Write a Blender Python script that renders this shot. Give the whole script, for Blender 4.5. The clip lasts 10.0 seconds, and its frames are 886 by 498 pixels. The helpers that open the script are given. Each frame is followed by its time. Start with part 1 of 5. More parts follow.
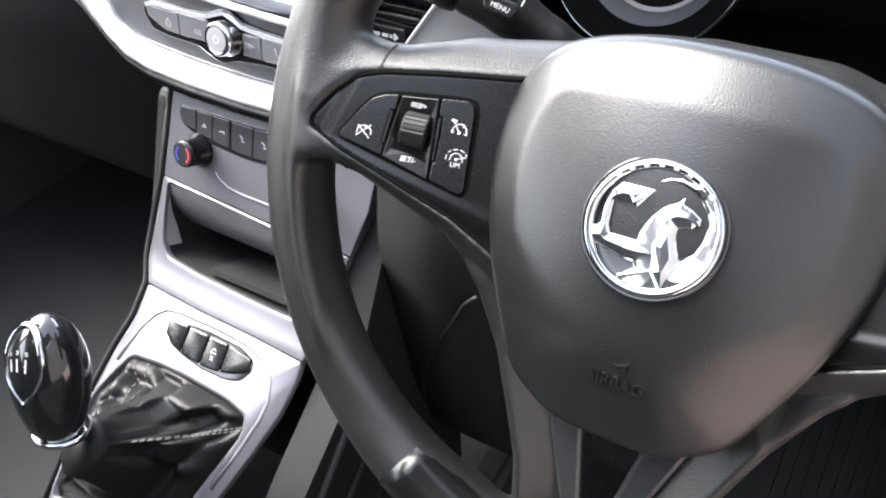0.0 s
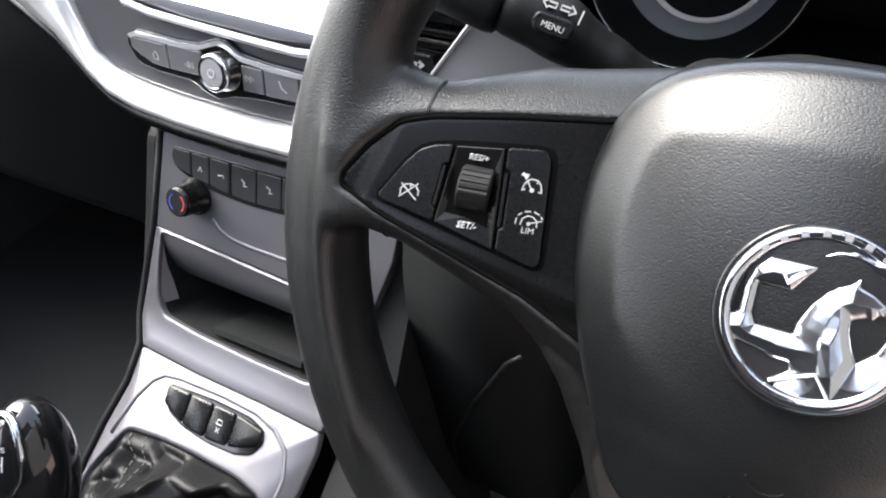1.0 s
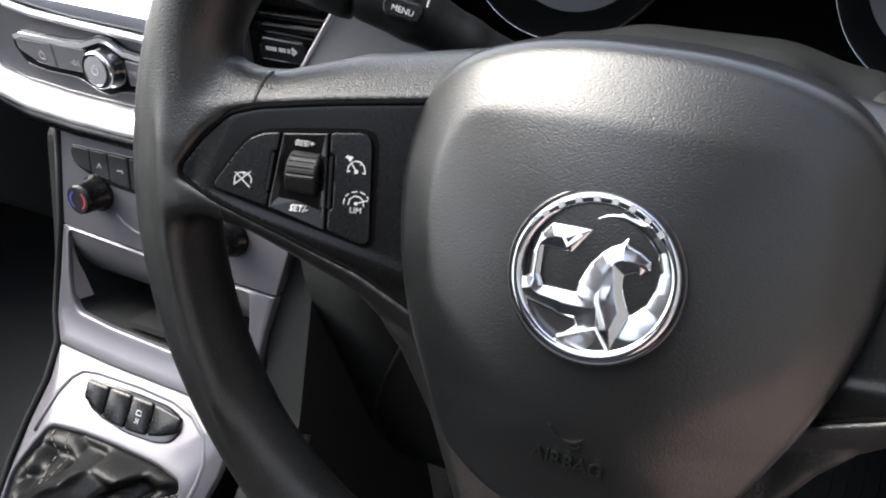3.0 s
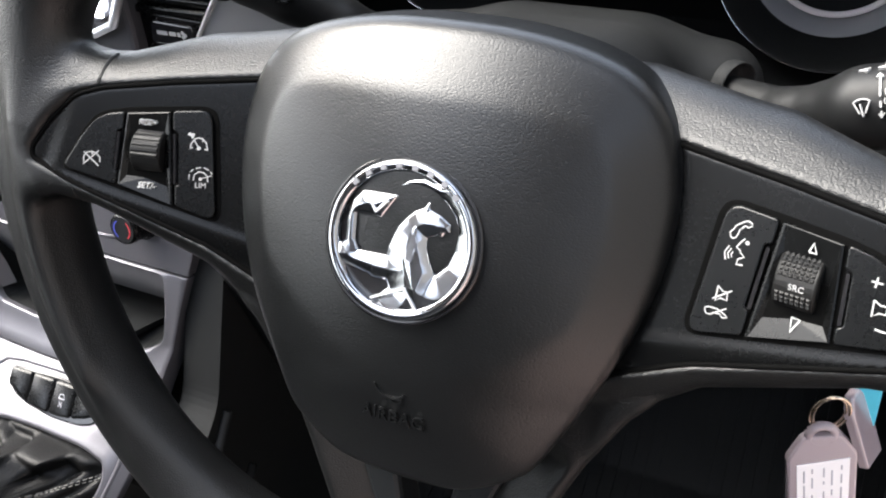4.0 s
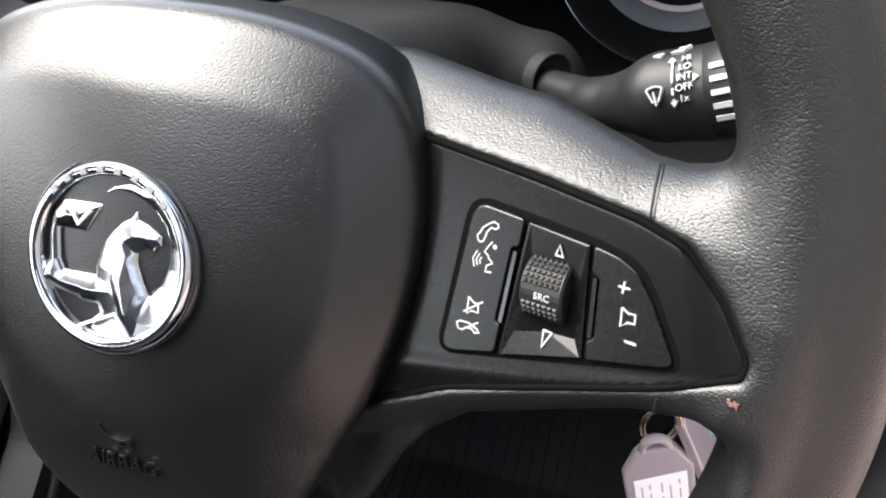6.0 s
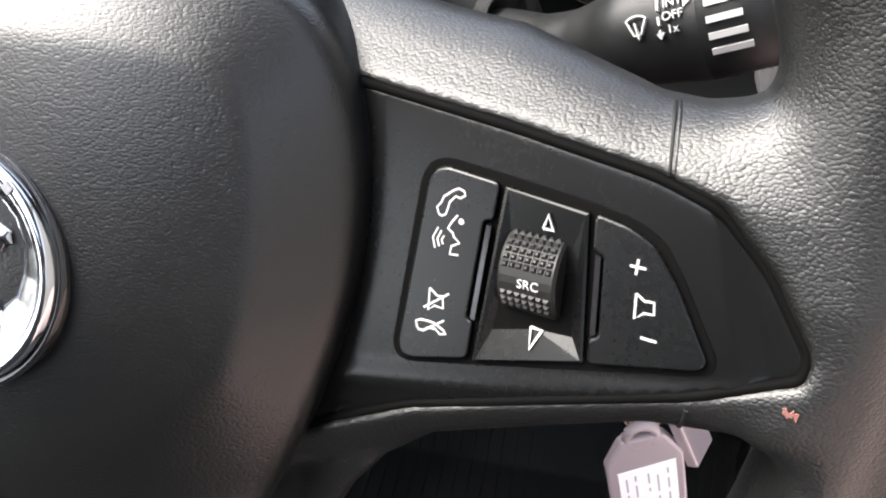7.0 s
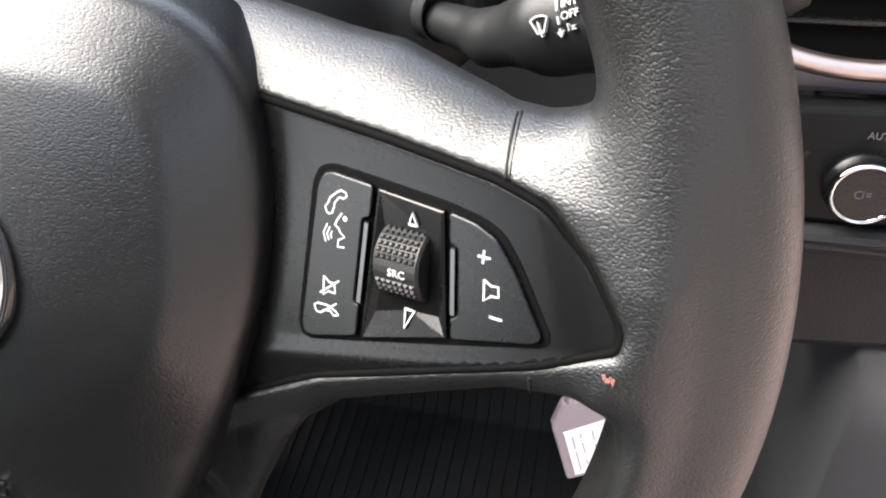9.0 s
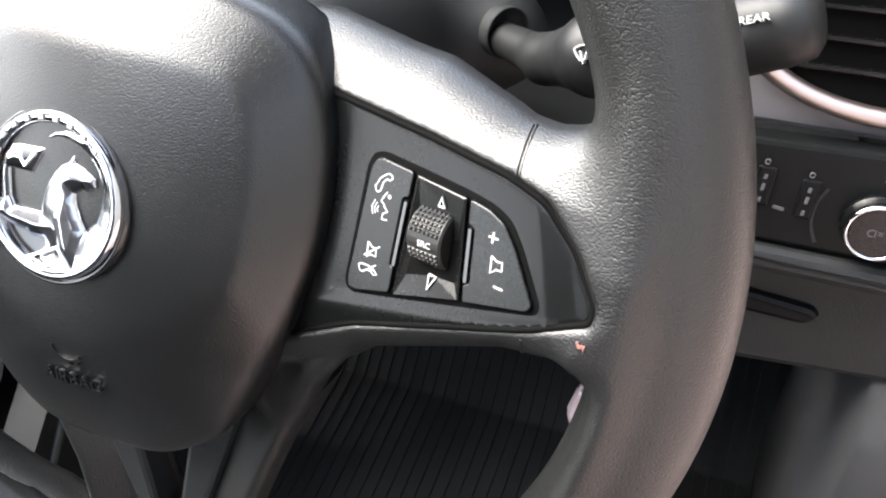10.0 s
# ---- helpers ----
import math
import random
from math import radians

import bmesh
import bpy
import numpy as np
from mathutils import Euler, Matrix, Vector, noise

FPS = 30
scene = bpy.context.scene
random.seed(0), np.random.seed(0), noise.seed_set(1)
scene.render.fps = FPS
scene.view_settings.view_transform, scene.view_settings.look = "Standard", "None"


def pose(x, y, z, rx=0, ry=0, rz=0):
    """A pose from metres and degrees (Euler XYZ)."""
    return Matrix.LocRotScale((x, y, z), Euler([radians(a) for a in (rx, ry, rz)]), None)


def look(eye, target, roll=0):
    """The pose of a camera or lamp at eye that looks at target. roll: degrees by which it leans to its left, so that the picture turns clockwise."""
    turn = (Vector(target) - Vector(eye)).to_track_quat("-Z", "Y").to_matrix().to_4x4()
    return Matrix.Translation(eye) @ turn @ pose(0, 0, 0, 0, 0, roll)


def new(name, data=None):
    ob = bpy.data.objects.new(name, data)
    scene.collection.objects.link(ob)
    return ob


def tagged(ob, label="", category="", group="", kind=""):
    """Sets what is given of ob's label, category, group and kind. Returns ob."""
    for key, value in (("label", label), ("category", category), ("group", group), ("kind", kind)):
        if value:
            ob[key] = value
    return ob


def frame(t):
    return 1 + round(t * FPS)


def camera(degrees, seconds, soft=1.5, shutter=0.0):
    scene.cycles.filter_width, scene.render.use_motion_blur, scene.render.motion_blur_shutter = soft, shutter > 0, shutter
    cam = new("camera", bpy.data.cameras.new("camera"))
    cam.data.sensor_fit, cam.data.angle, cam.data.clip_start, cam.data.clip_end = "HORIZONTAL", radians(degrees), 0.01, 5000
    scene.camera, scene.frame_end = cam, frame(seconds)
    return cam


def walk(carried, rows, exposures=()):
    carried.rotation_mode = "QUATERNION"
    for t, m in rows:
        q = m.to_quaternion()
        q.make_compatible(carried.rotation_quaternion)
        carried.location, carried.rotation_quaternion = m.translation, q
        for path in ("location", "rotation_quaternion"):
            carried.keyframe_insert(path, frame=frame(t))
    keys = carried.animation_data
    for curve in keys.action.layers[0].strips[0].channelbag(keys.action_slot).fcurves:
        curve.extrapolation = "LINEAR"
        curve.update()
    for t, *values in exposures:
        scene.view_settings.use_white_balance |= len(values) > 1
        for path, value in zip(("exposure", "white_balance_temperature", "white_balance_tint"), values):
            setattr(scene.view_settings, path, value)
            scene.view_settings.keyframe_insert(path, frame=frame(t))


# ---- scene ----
cam = camera(58.5, 10.0, soft=2.0)
PATH = [
    (0, (0.0486, -0.2289, 0.8147), (-0.3538, 0.4024, 0.1519), -3.41),
    (0.5, (0.0097, -0.2009, 0.7985), (-0.3961, 0.4399, 0.1467), -4.69),
    (1, (-0.0082, -0.1828, 0.7894), (-0.4083, 0.4616, 0.1378), -5.19),
    (1.5, (-0.0083, -0.1739, 0.7909), (-0.4080, 0.4679, 0.1365), -6.27),
    (2, (0.0021, -0.1687, 0.7914), (-0.3924, 0.4674, 0.1282), -7.22),
    (2.5, (0.0219, -0.1676, 0.7938), (-0.3611, 0.4686, 0.1240), -7.54),
    (2.7, (0.0278, -0.1722, 0.7950), (-0.3416, 0.4698, 0.1232), -7.00),
    (3.8, (0.0788, -0.1651, 0.7957), (-0.2640, 0.4729, 0.1062), -7.56),
    (4, (0.0892, -0.1633, 0.7953), (-0.2450, 0.4763, 0.1030), -7.45),
    (4.5, (0.1061, -0.1607, 0.7923), (-0.2050, 0.4807, 0.0910), -6.85),
    (5, (0.1196, -0.1537, 0.7893), (-0.1762, 0.4930, 0.0863), -5.88),
    (5.5, (0.1328, -0.1384, 0.7855), (-0.1508, 0.5234, 0.0917), -5.19),
    (5.7, (0.1344, -0.1334, 0.7811), (-0.1447, 0.5378, 0.0944), -5.17),
    (6.8, (0.1134, -0.0988, 0.7411), (-0.0792, 0.5887, 0.0409), -3.30),
    (7, (0.1171, -0.0937, 0.7396), (-0.0677, 0.5767, 0.0211), -3.90),
    (7.5, (0.1293, -0.0918, 0.7359), (-0.0395, 0.5768, 0.0117), -3.87),
    (8, (0.1348, -0.0945, 0.7426), (-0.0389, 0.5693, 0.0151), -4.73),
    (8.5, (0.1406, -0.0959, 0.7485), (-0.0426, 0.5554, 0.0121), -5.79),
    (9, (0.1488, -0.0978, 0.7579), (-0.0619, 0.5315, 0.0098), -7.59),
    (9.5, (0.1565, -0.1111, 0.7586), (-0.0854, 0.5053, 0.0092), -7.28),
    (10, (0.1705, -0.1227, 0.7808), (-0.1287, 0.4848, 0.0450), -6.86),
]
walk(cam, [(t, look(eye, target, roll)) for t, eye, target, roll in PATH], [(0.0, 4.25, 6450, 8), (0.5, 3.8, 6450, 8), (1.2, 3.36, 6450, 8), (4.5, 3.2, 6500, 8), (5.7, 3.3, 6500, 8), (7.0, 3.42, 6600, 9), (7.6, 3.6, 6600, 9), (9.0, 3.68, 6600, 9), (10.0, 3.92, 6500, 8)])

# ---- world, sun and exposure ----
world = bpy.data.worlds.new("sky")
scene.world = world
world.use_nodes = True
wn = world.node_tree
sky = wn.nodes.new("ShaderNodeTexSky")
sky.sky_type, sky.sun_disc = "NISHITA", False
sky.sun_elevation, sky.sun_rotation = radians(51), radians(267)
sky.air_density, sky.dust_density, sky.ozone_density = 1.0, 4.0, 1.0
cloud = wn.nodes.new("ShaderNodeHueSaturation")
cloud.inputs["Saturation"].default_value = 0.55
wn.links.new(sky.outputs[0], cloud.inputs["Color"])
wn.links.new(cloud.outputs[0], wn.nodes["Background"].inputs[0])
wn.nodes["Background"].inputs[1].default_value = 0.15
sun_data = bpy.data.lights.new("sun", "SUN")
sun_data.energy, sun_data.angle, sun_data.color = 1.7, radians(58), (1.0, 0.96, 0.9)
sun = new("sun", sun_data)
sun.matrix_world = look((0, 0, 0), (0.62, 0.03, -0.78))

# ---- shape tools ----


def link(name, me, parent=None, label="", m=None):
    ob = new(name, me)
    ob.parent = parent
    if m is not None:
        ob.matrix_basis = m
    if label:
        ob["label"] = label
    return ob


def part(name, bm, material, parent, label="", smooth=False, m=None):
    me = bpy.data.meshes.new(name)
    bmesh.ops.recalc_face_normals(bm, faces=bm.faces)
    bm.to_mesh(me)
    bm.free()
    me.materials.append(material)
    if smooth:
        me.polygons.foreach_set("use_smooth", [True] * len(me.polygons))
    return link(name, me, parent, label, m)


def thing(name, label, category, m=None, group="", kind=""):
    ob = new(name)
    ob.empty_display_size = 0.02
    if m is not None:
        ob.matrix_basis = m
    return tagged(ob, label, category, group, kind)


def nets(f, lo, hi, h):
    """The zero surface of the field f in a box, as corners and quads."""
    ax = [np.arange(a, b + h, h) for a, b in zip(lo, hi)]
    size, block = [len(a) for a in ax], 5
    coarse = [np.clip(np.arange(0, n + block, block), 0, n - 1) for n in size]
    rough = f(*np.meshgrid(*[a[c] for a, c in zip(ax, coarse)], indexing="ij"))
    near = np.abs(rough) < h * block * 1.9
    wide = near.copy()
    for axis in range(3):
        step = np.roll(near, 1, axis) | np.roll(near, -1, axis)
        wide |= step
    pick = [np.minimum((np.arange(n) + block // 2) // block, len(c) - 1) for n, c in zip(size, coarse)]
    grid = np.sign(rough)[np.ix_(*pick)].astype(np.float32)
    fine = wide[np.ix_(*pick)]
    at = np.argwhere(fine)
    grid[fine] = f(*[a[i] for a, i in zip(ax, at.T)])
    shape = np.array(grid.shape) - 1
    total, count = np.zeros((*shape, 3), np.float32), np.zeros(shape, np.float32)
    inside = grid < 0
    for axis in range(3):
        rest = [a for a in range(3) if a != axis]
        for p in (0, 1):
            for q in (0, 1):
                a, b = [None] * 3, [None] * 3
                a[axis], b[axis] = slice(0, -1), slice(1, None)
                for r, o in zip(rest, (p, q)):
                    a[r] = b[r] = slice(o, o + shape[r])
                g0, g1 = grid[tuple(a)], grid[tuple(b)]
                cross = (g0 < 0) != (g1 < 0)
                step = np.where(cross, g0 / np.where(cross, g0 - g1, 1), 0)
                count += cross
                total[..., axis] += step
                total[..., rest[0]] += cross * p
                total[..., rest[1]] += cross * q
    on = count > 0
    index = np.full(shape, -1)
    index[on] = np.arange(on.sum())
    verts = (np.argwhere(on) + total[on] / count[on][:, None]) * h + [a[0] for a in ax]
    quads = []
    for axis in range(3):
        b, c = [(1, 2), (2, 0), (0, 1)][axis]
        s0, s1 = [slice(None)] * 3, [slice(None)] * 3
        s0[axis], s1[axis] = slice(0, -1), slice(1, None)
        flip = inside[tuple(s0)] != inside[tuple(s1)]
        at = np.argwhere(flip)
        at = at[(at[:, b] > 0) & (at[:, c] > 0) & (at[:, b] < shape[b]) & (at[:, c] < shape[c])]
        eb, ec = np.eye(3, dtype=int)[b], np.eye(3, dtype=int)[c]
        ids = np.stack([index[tuple((at - o).T)] for o in (0 * eb, eb, eb + ec, ec)], 1)
        out = inside[tuple(s0)][tuple(at.T)]
        quads.append(np.where(out[:, None], ids, ids[:, ::-1]))
    quads = np.concatenate(quads)
    e = h * 0.2
    for _ in range(3):
        x, y, z = verts.T
        v = f(x, y, z)
        g = np.stack([f(x + e, y, z) - v, f(x, y + e, z) - v, f(x, y, z + e) - v], 1) / e
        step = -(v / np.maximum((g * g).sum(1), 0.05))[:, None] * g
        verts = verts + step.clip(-h, h)
    return verts, quads


def field_part(name, f, lo, hi, h, material, parent, label="", m=None, ease=0):
    verts, quads = nets(f, lo, hi, h)
    a, b = np.concatenate([quads[:, k] for k in range(4)]), np.concatenate([quads[:, (k + 1) % 4] for k in range(4)])
    many = np.bincount(a, minlength=len(verts)) + np.bincount(b, minlength=len(verts))
    for _ in range(ease):
        mean = np.stack([np.bincount(a, verts[b, k], len(verts)) + np.bincount(b, verts[a, k], len(verts)) for k in range(3)], 1)
        verts = verts * 0.5 + 0.5 * mean / many[:, None]
    me = bpy.data.meshes.new(name)
    me.from_pydata(verts.tolist(), [], quads.tolist())
    me.polygons.foreach_set("use_smooth", [True] * len(me.polygons))
    me.materials.append(material)
    return link(name, me, parent, label, m)


def smin(a, b, k):
    h = np.clip(0.5 + 0.5 * (b - a) / k, 0, 1)
    return b + (a - b) * h - k * h * (1 - h)


def smax(a, b, k):
    return -smin(-a, -b, k)


def poly2(x, z, pts):
    """Signed distance to a closed polygon in a plane."""
    d = np.full(np.shape(x), 1e9)
    s = np.ones(np.shape(x))
    n = len(pts)
    for i in range(n):
        ax, az = pts[i]
        bx, bz = pts[i - 1]
        ex, ez = bx - ax, bz - az
        wx, wz = x - ax, z - az
        t = np.clip((wx * ex + wz * ez) / (ex * ex + ez * ez), 0, 1)
        d = np.minimum(d, (wx - ex * t) ** 2 + (wz - ez * t) ** 2)
        c1, c2, c3 = z >= az, z < bz, ex * wz > ez * wx
        s = np.where((c1 & c2 & c3) | (~c1 & ~c2 & ~c3), -s, s)
    return s * np.sqrt(d)


def cone3(x, y, z, a, b, ra, rb):
    """Distance to a rounded rod from a to b that widens from ra to rb."""
    a, b = np.array(a), np.array(b)
    d = b - a
    t = np.clip(((x - a[0]) * d[0] + (y - a[1]) * d[1] + (z - a[2]) * d[2]) / (d @ d), 0, 1)
    return np.sqrt((x - a[0] - d[0] * t) ** 2 + (y - a[1] - d[1] * t) ** 2 + (z - a[2] - d[2] * t) ** 2) - (ra + (rb - ra) * t)


def box3(x, y, z, c, half, r):
    q = [np.abs(p - o) - (s - r) for p, o, s in zip((x, y, z), c, half)]
    return np.sqrt(sum(np.maximum(p, 0) ** 2 for p in q)) + np.minimum(np.maximum(np.maximum(q[0], q[1]), q[2]), 0) - r


def mm(*pts):
    return [tuple(v / 1000 for v in p) for p in pts]


def rounded(pts, r, n=4):
    """A polygon with its corners rounded off."""
    out = []
    for i, p in enumerate(pts):
        p, a, b = Vector(p), Vector(pts[i - 1]), Vector(pts[(i + 1) % len(pts)])
        cut = min(r, (a - p).length * 0.45, (b - p).length * 0.45)
        s, e = p + (a - p).normalized() * cut, p + (b - p).normalized() * cut
        for k in range(n + 1):
            t = k / n
            out.append(tuple(s * (1 - t) ** 2 + p * 2 * t * (1 - t) + e * t * t))
    return out


def inset(pts, d):
    area = sum(a[0] * b[1] - b[0] * a[1] for a, b in zip(pts, pts[1:] + pts[:1]))
    sign = 1 if area > 0 else -1
    out = []
    for i, p in enumerate(pts):
        a, b = Vector(pts[i - 1]), Vector(pts[(i + 1) % len(pts)])
        t = b - a
        if t.length < 1e-9:
            t = Vector((1, 0))
        t.normalize()
        out.append((p[0] - t.y * d * sign, p[1] + t.x * d * sign))
    return out


def rings(loops, cap0=False, cap1=True, closed=True):
    """A skin over loops of equal length, all in space."""
    bm = bmesh.new()
    rows = [[bm.verts.new(p) for p in loop] for loop in loops]
    n = len(rows[0])
    for a, b in zip(rows, rows[1:]):
        for i in range(n if closed else n - 1):
            j = (i + 1) % n
            bm.faces.new((a[i], a[j], b[j], b[i]))
    if cap0:
        bm.faces.new(rows[0][::-1])
    if cap1:
        bm.faces.new(rows[-1])
    return bm


def slab(pts, h0, h1, bevel, put):
    """A plate of the outline pts from height h0 to h1 with a bevelled upper edge, laid into space by put(u, v, h)."""
    mid = inset(pts, bevel * 0.3)
    top = inset(pts, bevel)
    return rings([[put(*p, h0) for p in pts], [put(*p, h1 - bevel) for p in pts], [put(*p, h1 - bevel * 0.3) for p in mid], [put(*p, h1) for p in top]], cap0=True)


def strokes(lines, width, h0, h1, put):
    """Lines drawn with a pen: each a list of points, as thin raised strips."""
    bm = bmesh.new()
    for line in lines:
        left, right = [], []
        for i, p in enumerate(line):
            a, b = Vector(line[max(i - 1, 0)]), Vector(line[min(i + 1, len(line) - 1)])
            t = (b - a).normalized() * width / 2
            left.append((p[0] - t.y, p[1] + t.x))
            right.append((p[0] + t.y, p[1] - t.x))
        for i in range(len(line) - 1):
            q = [left[i], right[i], right[i + 1], left[i + 1]]
            low, high = [bm.verts.new(put(*p, h0)) for p in q], [bm.verts.new(put(*p, h1)) for p in q]
            bm.faces.new(high)
            for k in range(4):
                bm.faces.new((low[k], low[k - 1], high[k - 1], high[k]))
    return bm


def arc(cx, cy, r, a0, a1, n=14, ry=None):
    ry = r if ry is None else ry
    return [(cx + r * math.cos(radians(a0 + (a1 - a0) * i / n)), cy + ry * math.sin(radians(a0 + (a1 - a0) * i / n))) for i in range(n + 1)]


def tube(points, radius, n=8, closed=False, squash=1.0):
    pts = [Vector(p) for p in points]
    loops = []
    up = Vector((0.13, 0.29, 0.95))
    for i, p in enumerate(pts):
        if closed:
            t = pts[(i + 1) % len(pts)] - pts[i - 1]
        else:
            t = pts[min(i + 1, len(pts) - 1)] - pts[max(i - 1, 0)]
        t.normalize()
        a = t.cross(up).normalized()
        b = t.cross(a)
        r = radius[i] if isinstance(radius, (list, tuple)) else radius
        loops.append([p + a * r * math.cos(2 * math.pi * k / n) + b * r * squash * math.sin(2 * math.pi * k / n) for k in range(n)])
    if closed:
        loops.append(loops[0])
    bm = rings(loops, cap0=not closed, cap1=not closed)
    if closed:
        bmesh.ops.remove_doubles(bm, verts=bm.verts, dist=1e-7)
    return bm


def turned(profile, n=40, cap=True, back=True):
    """A body turned round the y axis from (radius, y) pairs; y runs away from the viewer."""
    return rings([[(r * math.cos(2 * math.pi * k / n), y, r * math.sin(2 * math.pi * k / n)) for k in range(n)] for r, y in profile], cap0=cap and back, cap1=cap)


def word(name, s, size, put, u, v, h0, h1, material, parent, label="", turn=0.0, shear=0.0):
    """Lettering with the built-in font, raised from h0 to h1 on the surface put."""
    cu = bpy.data.curves.new(name, "FONT")
    cu.body, cu.size, cu.align_x, cu.align_y, cu.resolution_u, cu.shear = s, size, "CENTER", "CENTER", 3, shear
    cu.extrude = 0.5
    ob = new(name, cu)
    me = bpy.data.meshes.new_from_object(ob.evaluated_get(bpy.context.evaluated_depsgraph_get()))
    bpy.data.objects.remove(ob)
    bpy.data.curves.remove(cu)
    c, sn = math.cos(radians(turn)), math.sin(radians(turn))
    for p in me.vertices:
        x, y, z = p.co
        p.co = put(u + c * x - sn * y, v + sn * x + c * y, h0 if z < 0 else h1)
    me.materials.clear()
    me.materials.append(material)
    return link(name, me, parent, label)


def plane_put(origin, ux, vx):
    """Lays (u, v, h) on the plane through origin with the axes ux and vx; h rises towards the viewer's side."""
    o, a, b = Vector(origin), Vector(ux), Vector(vx)
    n = a.cross(b).normalized()
    return lambda u, v, h: o + a * u + b * v + n * h


# ---- materials ----


def material(name, colour, rough, metal=0.0, grain=0.0, scale=900.0, kind="noise", vary=0.08, dust=0.04, coat=0.0, ior=1.45, wear_scale=35.0, stretch=(1, 1, 1), spec=0.5):
    m = bpy.data.materials.new(name)
    m.use_nodes = True
    t = m.node_tree
    b = t.nodes["Principled BSDF"]
    b.inputs["Roughness"].default_value, b.inputs["Metallic"].default_value = rough, metal
    b.inputs["IOR"].default_value = ior
    b.inputs["Specular IOR Level"].default_value = spec
    b.inputs["Coat Weight"].default_value, b.inputs["Coat Roughness"].default_value = coat, 0.08
    co = t.nodes.new("ShaderNodeTexCoord")
    mp = t.nodes.new("ShaderNodeMapping")
    mp.inputs["Scale"].default_value = stretch
    t.links.new(co.outputs["Object"], mp.inputs[0])
    n1 = t.nodes.new("ShaderNodeTexNoise")
    n1.inputs["Scale"].default_value, n1.inputs["Detail"].default_value = wear_scale, 6
    t.links.new(mp.outputs[0], n1.inputs[0])
    n2 = t.nodes.new("ShaderNodeTexNoise")
    n2.inputs["Scale"].default_value, n2.inputs["Detail"].default_value = wear_scale * 22, 3
    t.links.new(mp.outputs[0], n2.inputs[0])
    mix = t.nodes.new("ShaderNodeMixRGB")
    mix.inputs[1].default_value = (*[c * (1 - vary) for c in colour], 1)
    mix.inputs[2].default_value = (*[min(c * (1 + vary), 1) for c in colour], 1)
    t.links.new(n1.outputs[0], mix.inputs[0])
    t.links.new(mix.outputs[0], b.inputs["Base Color"])
    add = t.nodes.new("ShaderNodeMath")
    add.operation = "ADD"
    t.links.new(n1.outputs[0], add.inputs[0])
    t.links.new(n2.outputs[0], add.inputs[1])
    rr = t.nodes.new("ShaderNodeMapRange")
    rr.inputs[1].default_value, rr.inputs[2].default_value = 0.6, 1.4
    rr.inputs[3].default_value, rr.inputs[4].default_value = max(rough - dust, 0.02), min(rough + dust, 1)
    t.links.new(add.outputs[0], rr.inputs[0])
    t.links.new(rr.outputs[0], b.inputs["Roughness"])
    if grain:
        bump = t.nodes.new("ShaderNodeBump")
        bump.inputs["Strength"].default_value, bump.inputs["Distance"].default_value = 1.0, grain
        if kind == "leather":
            warp = t.nodes.new("ShaderNodeTexNoise")
            warp.inputs["Scale"].default_value, warp.inputs["Detail"].default_value = scale * 0.6, 2
            t.links.new(mp.outputs[0], warp.inputs[0])
            mv = t.nodes.new("ShaderNodeMixRGB")
            mv.blend_type = "ADD"
            mv.inputs[0].default_value = 0.35 / scale
            t.links.new(mp.outputs[0], mv.inputs[1])
            t.links.new(warp.outputs[1], mv.inputs[2])
            vo = t.nodes.new("ShaderNodeTexVoronoi")
            vo.feature = "F1"
            vo.inputs["Scale"].default_value = scale
            t.links.new(mv.outputs[0], vo.inputs["Vector"])
            big = t.nodes.new("ShaderNodeMath")
            big.operation = "MULTIPLY_ADD"
            big.inputs[1].default_value = 0.04
            t.links.new(n2.outputs[0], big.inputs[0])
            inv = t.nodes.new("ShaderNodeMath")
            inv.operation = "MULTIPLY"
            sq = t.nodes.new("ShaderNodeMath")
            sq.operation = "MULTIPLY"
            sq.inputs[1].default_value = -1.6
            t.links.new(vo.outputs["Distance"], sq.inputs[0])
            t.links.new(vo.outputs["Distance"], inv.inputs[0])
            t.links.new(sq.outputs[0], inv.inputs[1])
            t.links.new(inv.outputs[0], big.inputs[2])
            t.links.new(big.outputs[0], bump.inputs["Height"])
        else:
            n3 = t.nodes.new("ShaderNodeTexNoise")
            n3.inputs["Scale"].default_value, n3.inputs["Detail"].default_value = scale, 4
            t.links.new(mp.outputs[0], n3.inputs[0])
            t.links.new(n3.outputs[0], bump.inputs["Height"])
        t.links.new(bump.outputs[0], b.inputs["Normal"])
    return m


def glowing(name, colour, strength):
    m = bpy.data.materials.new(name)
    m.use_nodes = True
    b = m.node_tree.nodes["Principled BSDF"]
    b.inputs["Base Color"].default_value = (0.02, 0.02, 0.02, 1)
    b.inputs["Emission Color"].default_value = (*colour, 1)
    b.inputs["Emission Strength"].default_value = strength
    return m


PAD = material("pad_vinyl", (0.0022, 0.0024, 0.0026), 0.34, grain=0.00003, scale=1800, stretch=(0.75, 1, 1.15), kind="leather", dust=0.05)
GRIP = material("rim_polyurethane", (0.0034, 0.0035, 0.0036), 0.41, grain=0.00006, scale=1750, stretch=(0.8, 1, 1.1), kind="leather", dust=0.05)
SATIN = material("satin_black_plastic", (0.0022, 0.0023, 0.0024), 0.26, grain=0.000007, scale=2500, spec=0.22)
GAPBLACK = material("black_gap", (0.0008, 0.0008, 0.0008), 0.8, spec=0.05)
KNURL = material("roller_rubber", (0.004, 0.004, 0.004), 0.5, grain=0.00002, scale=2500, spec=0.3)
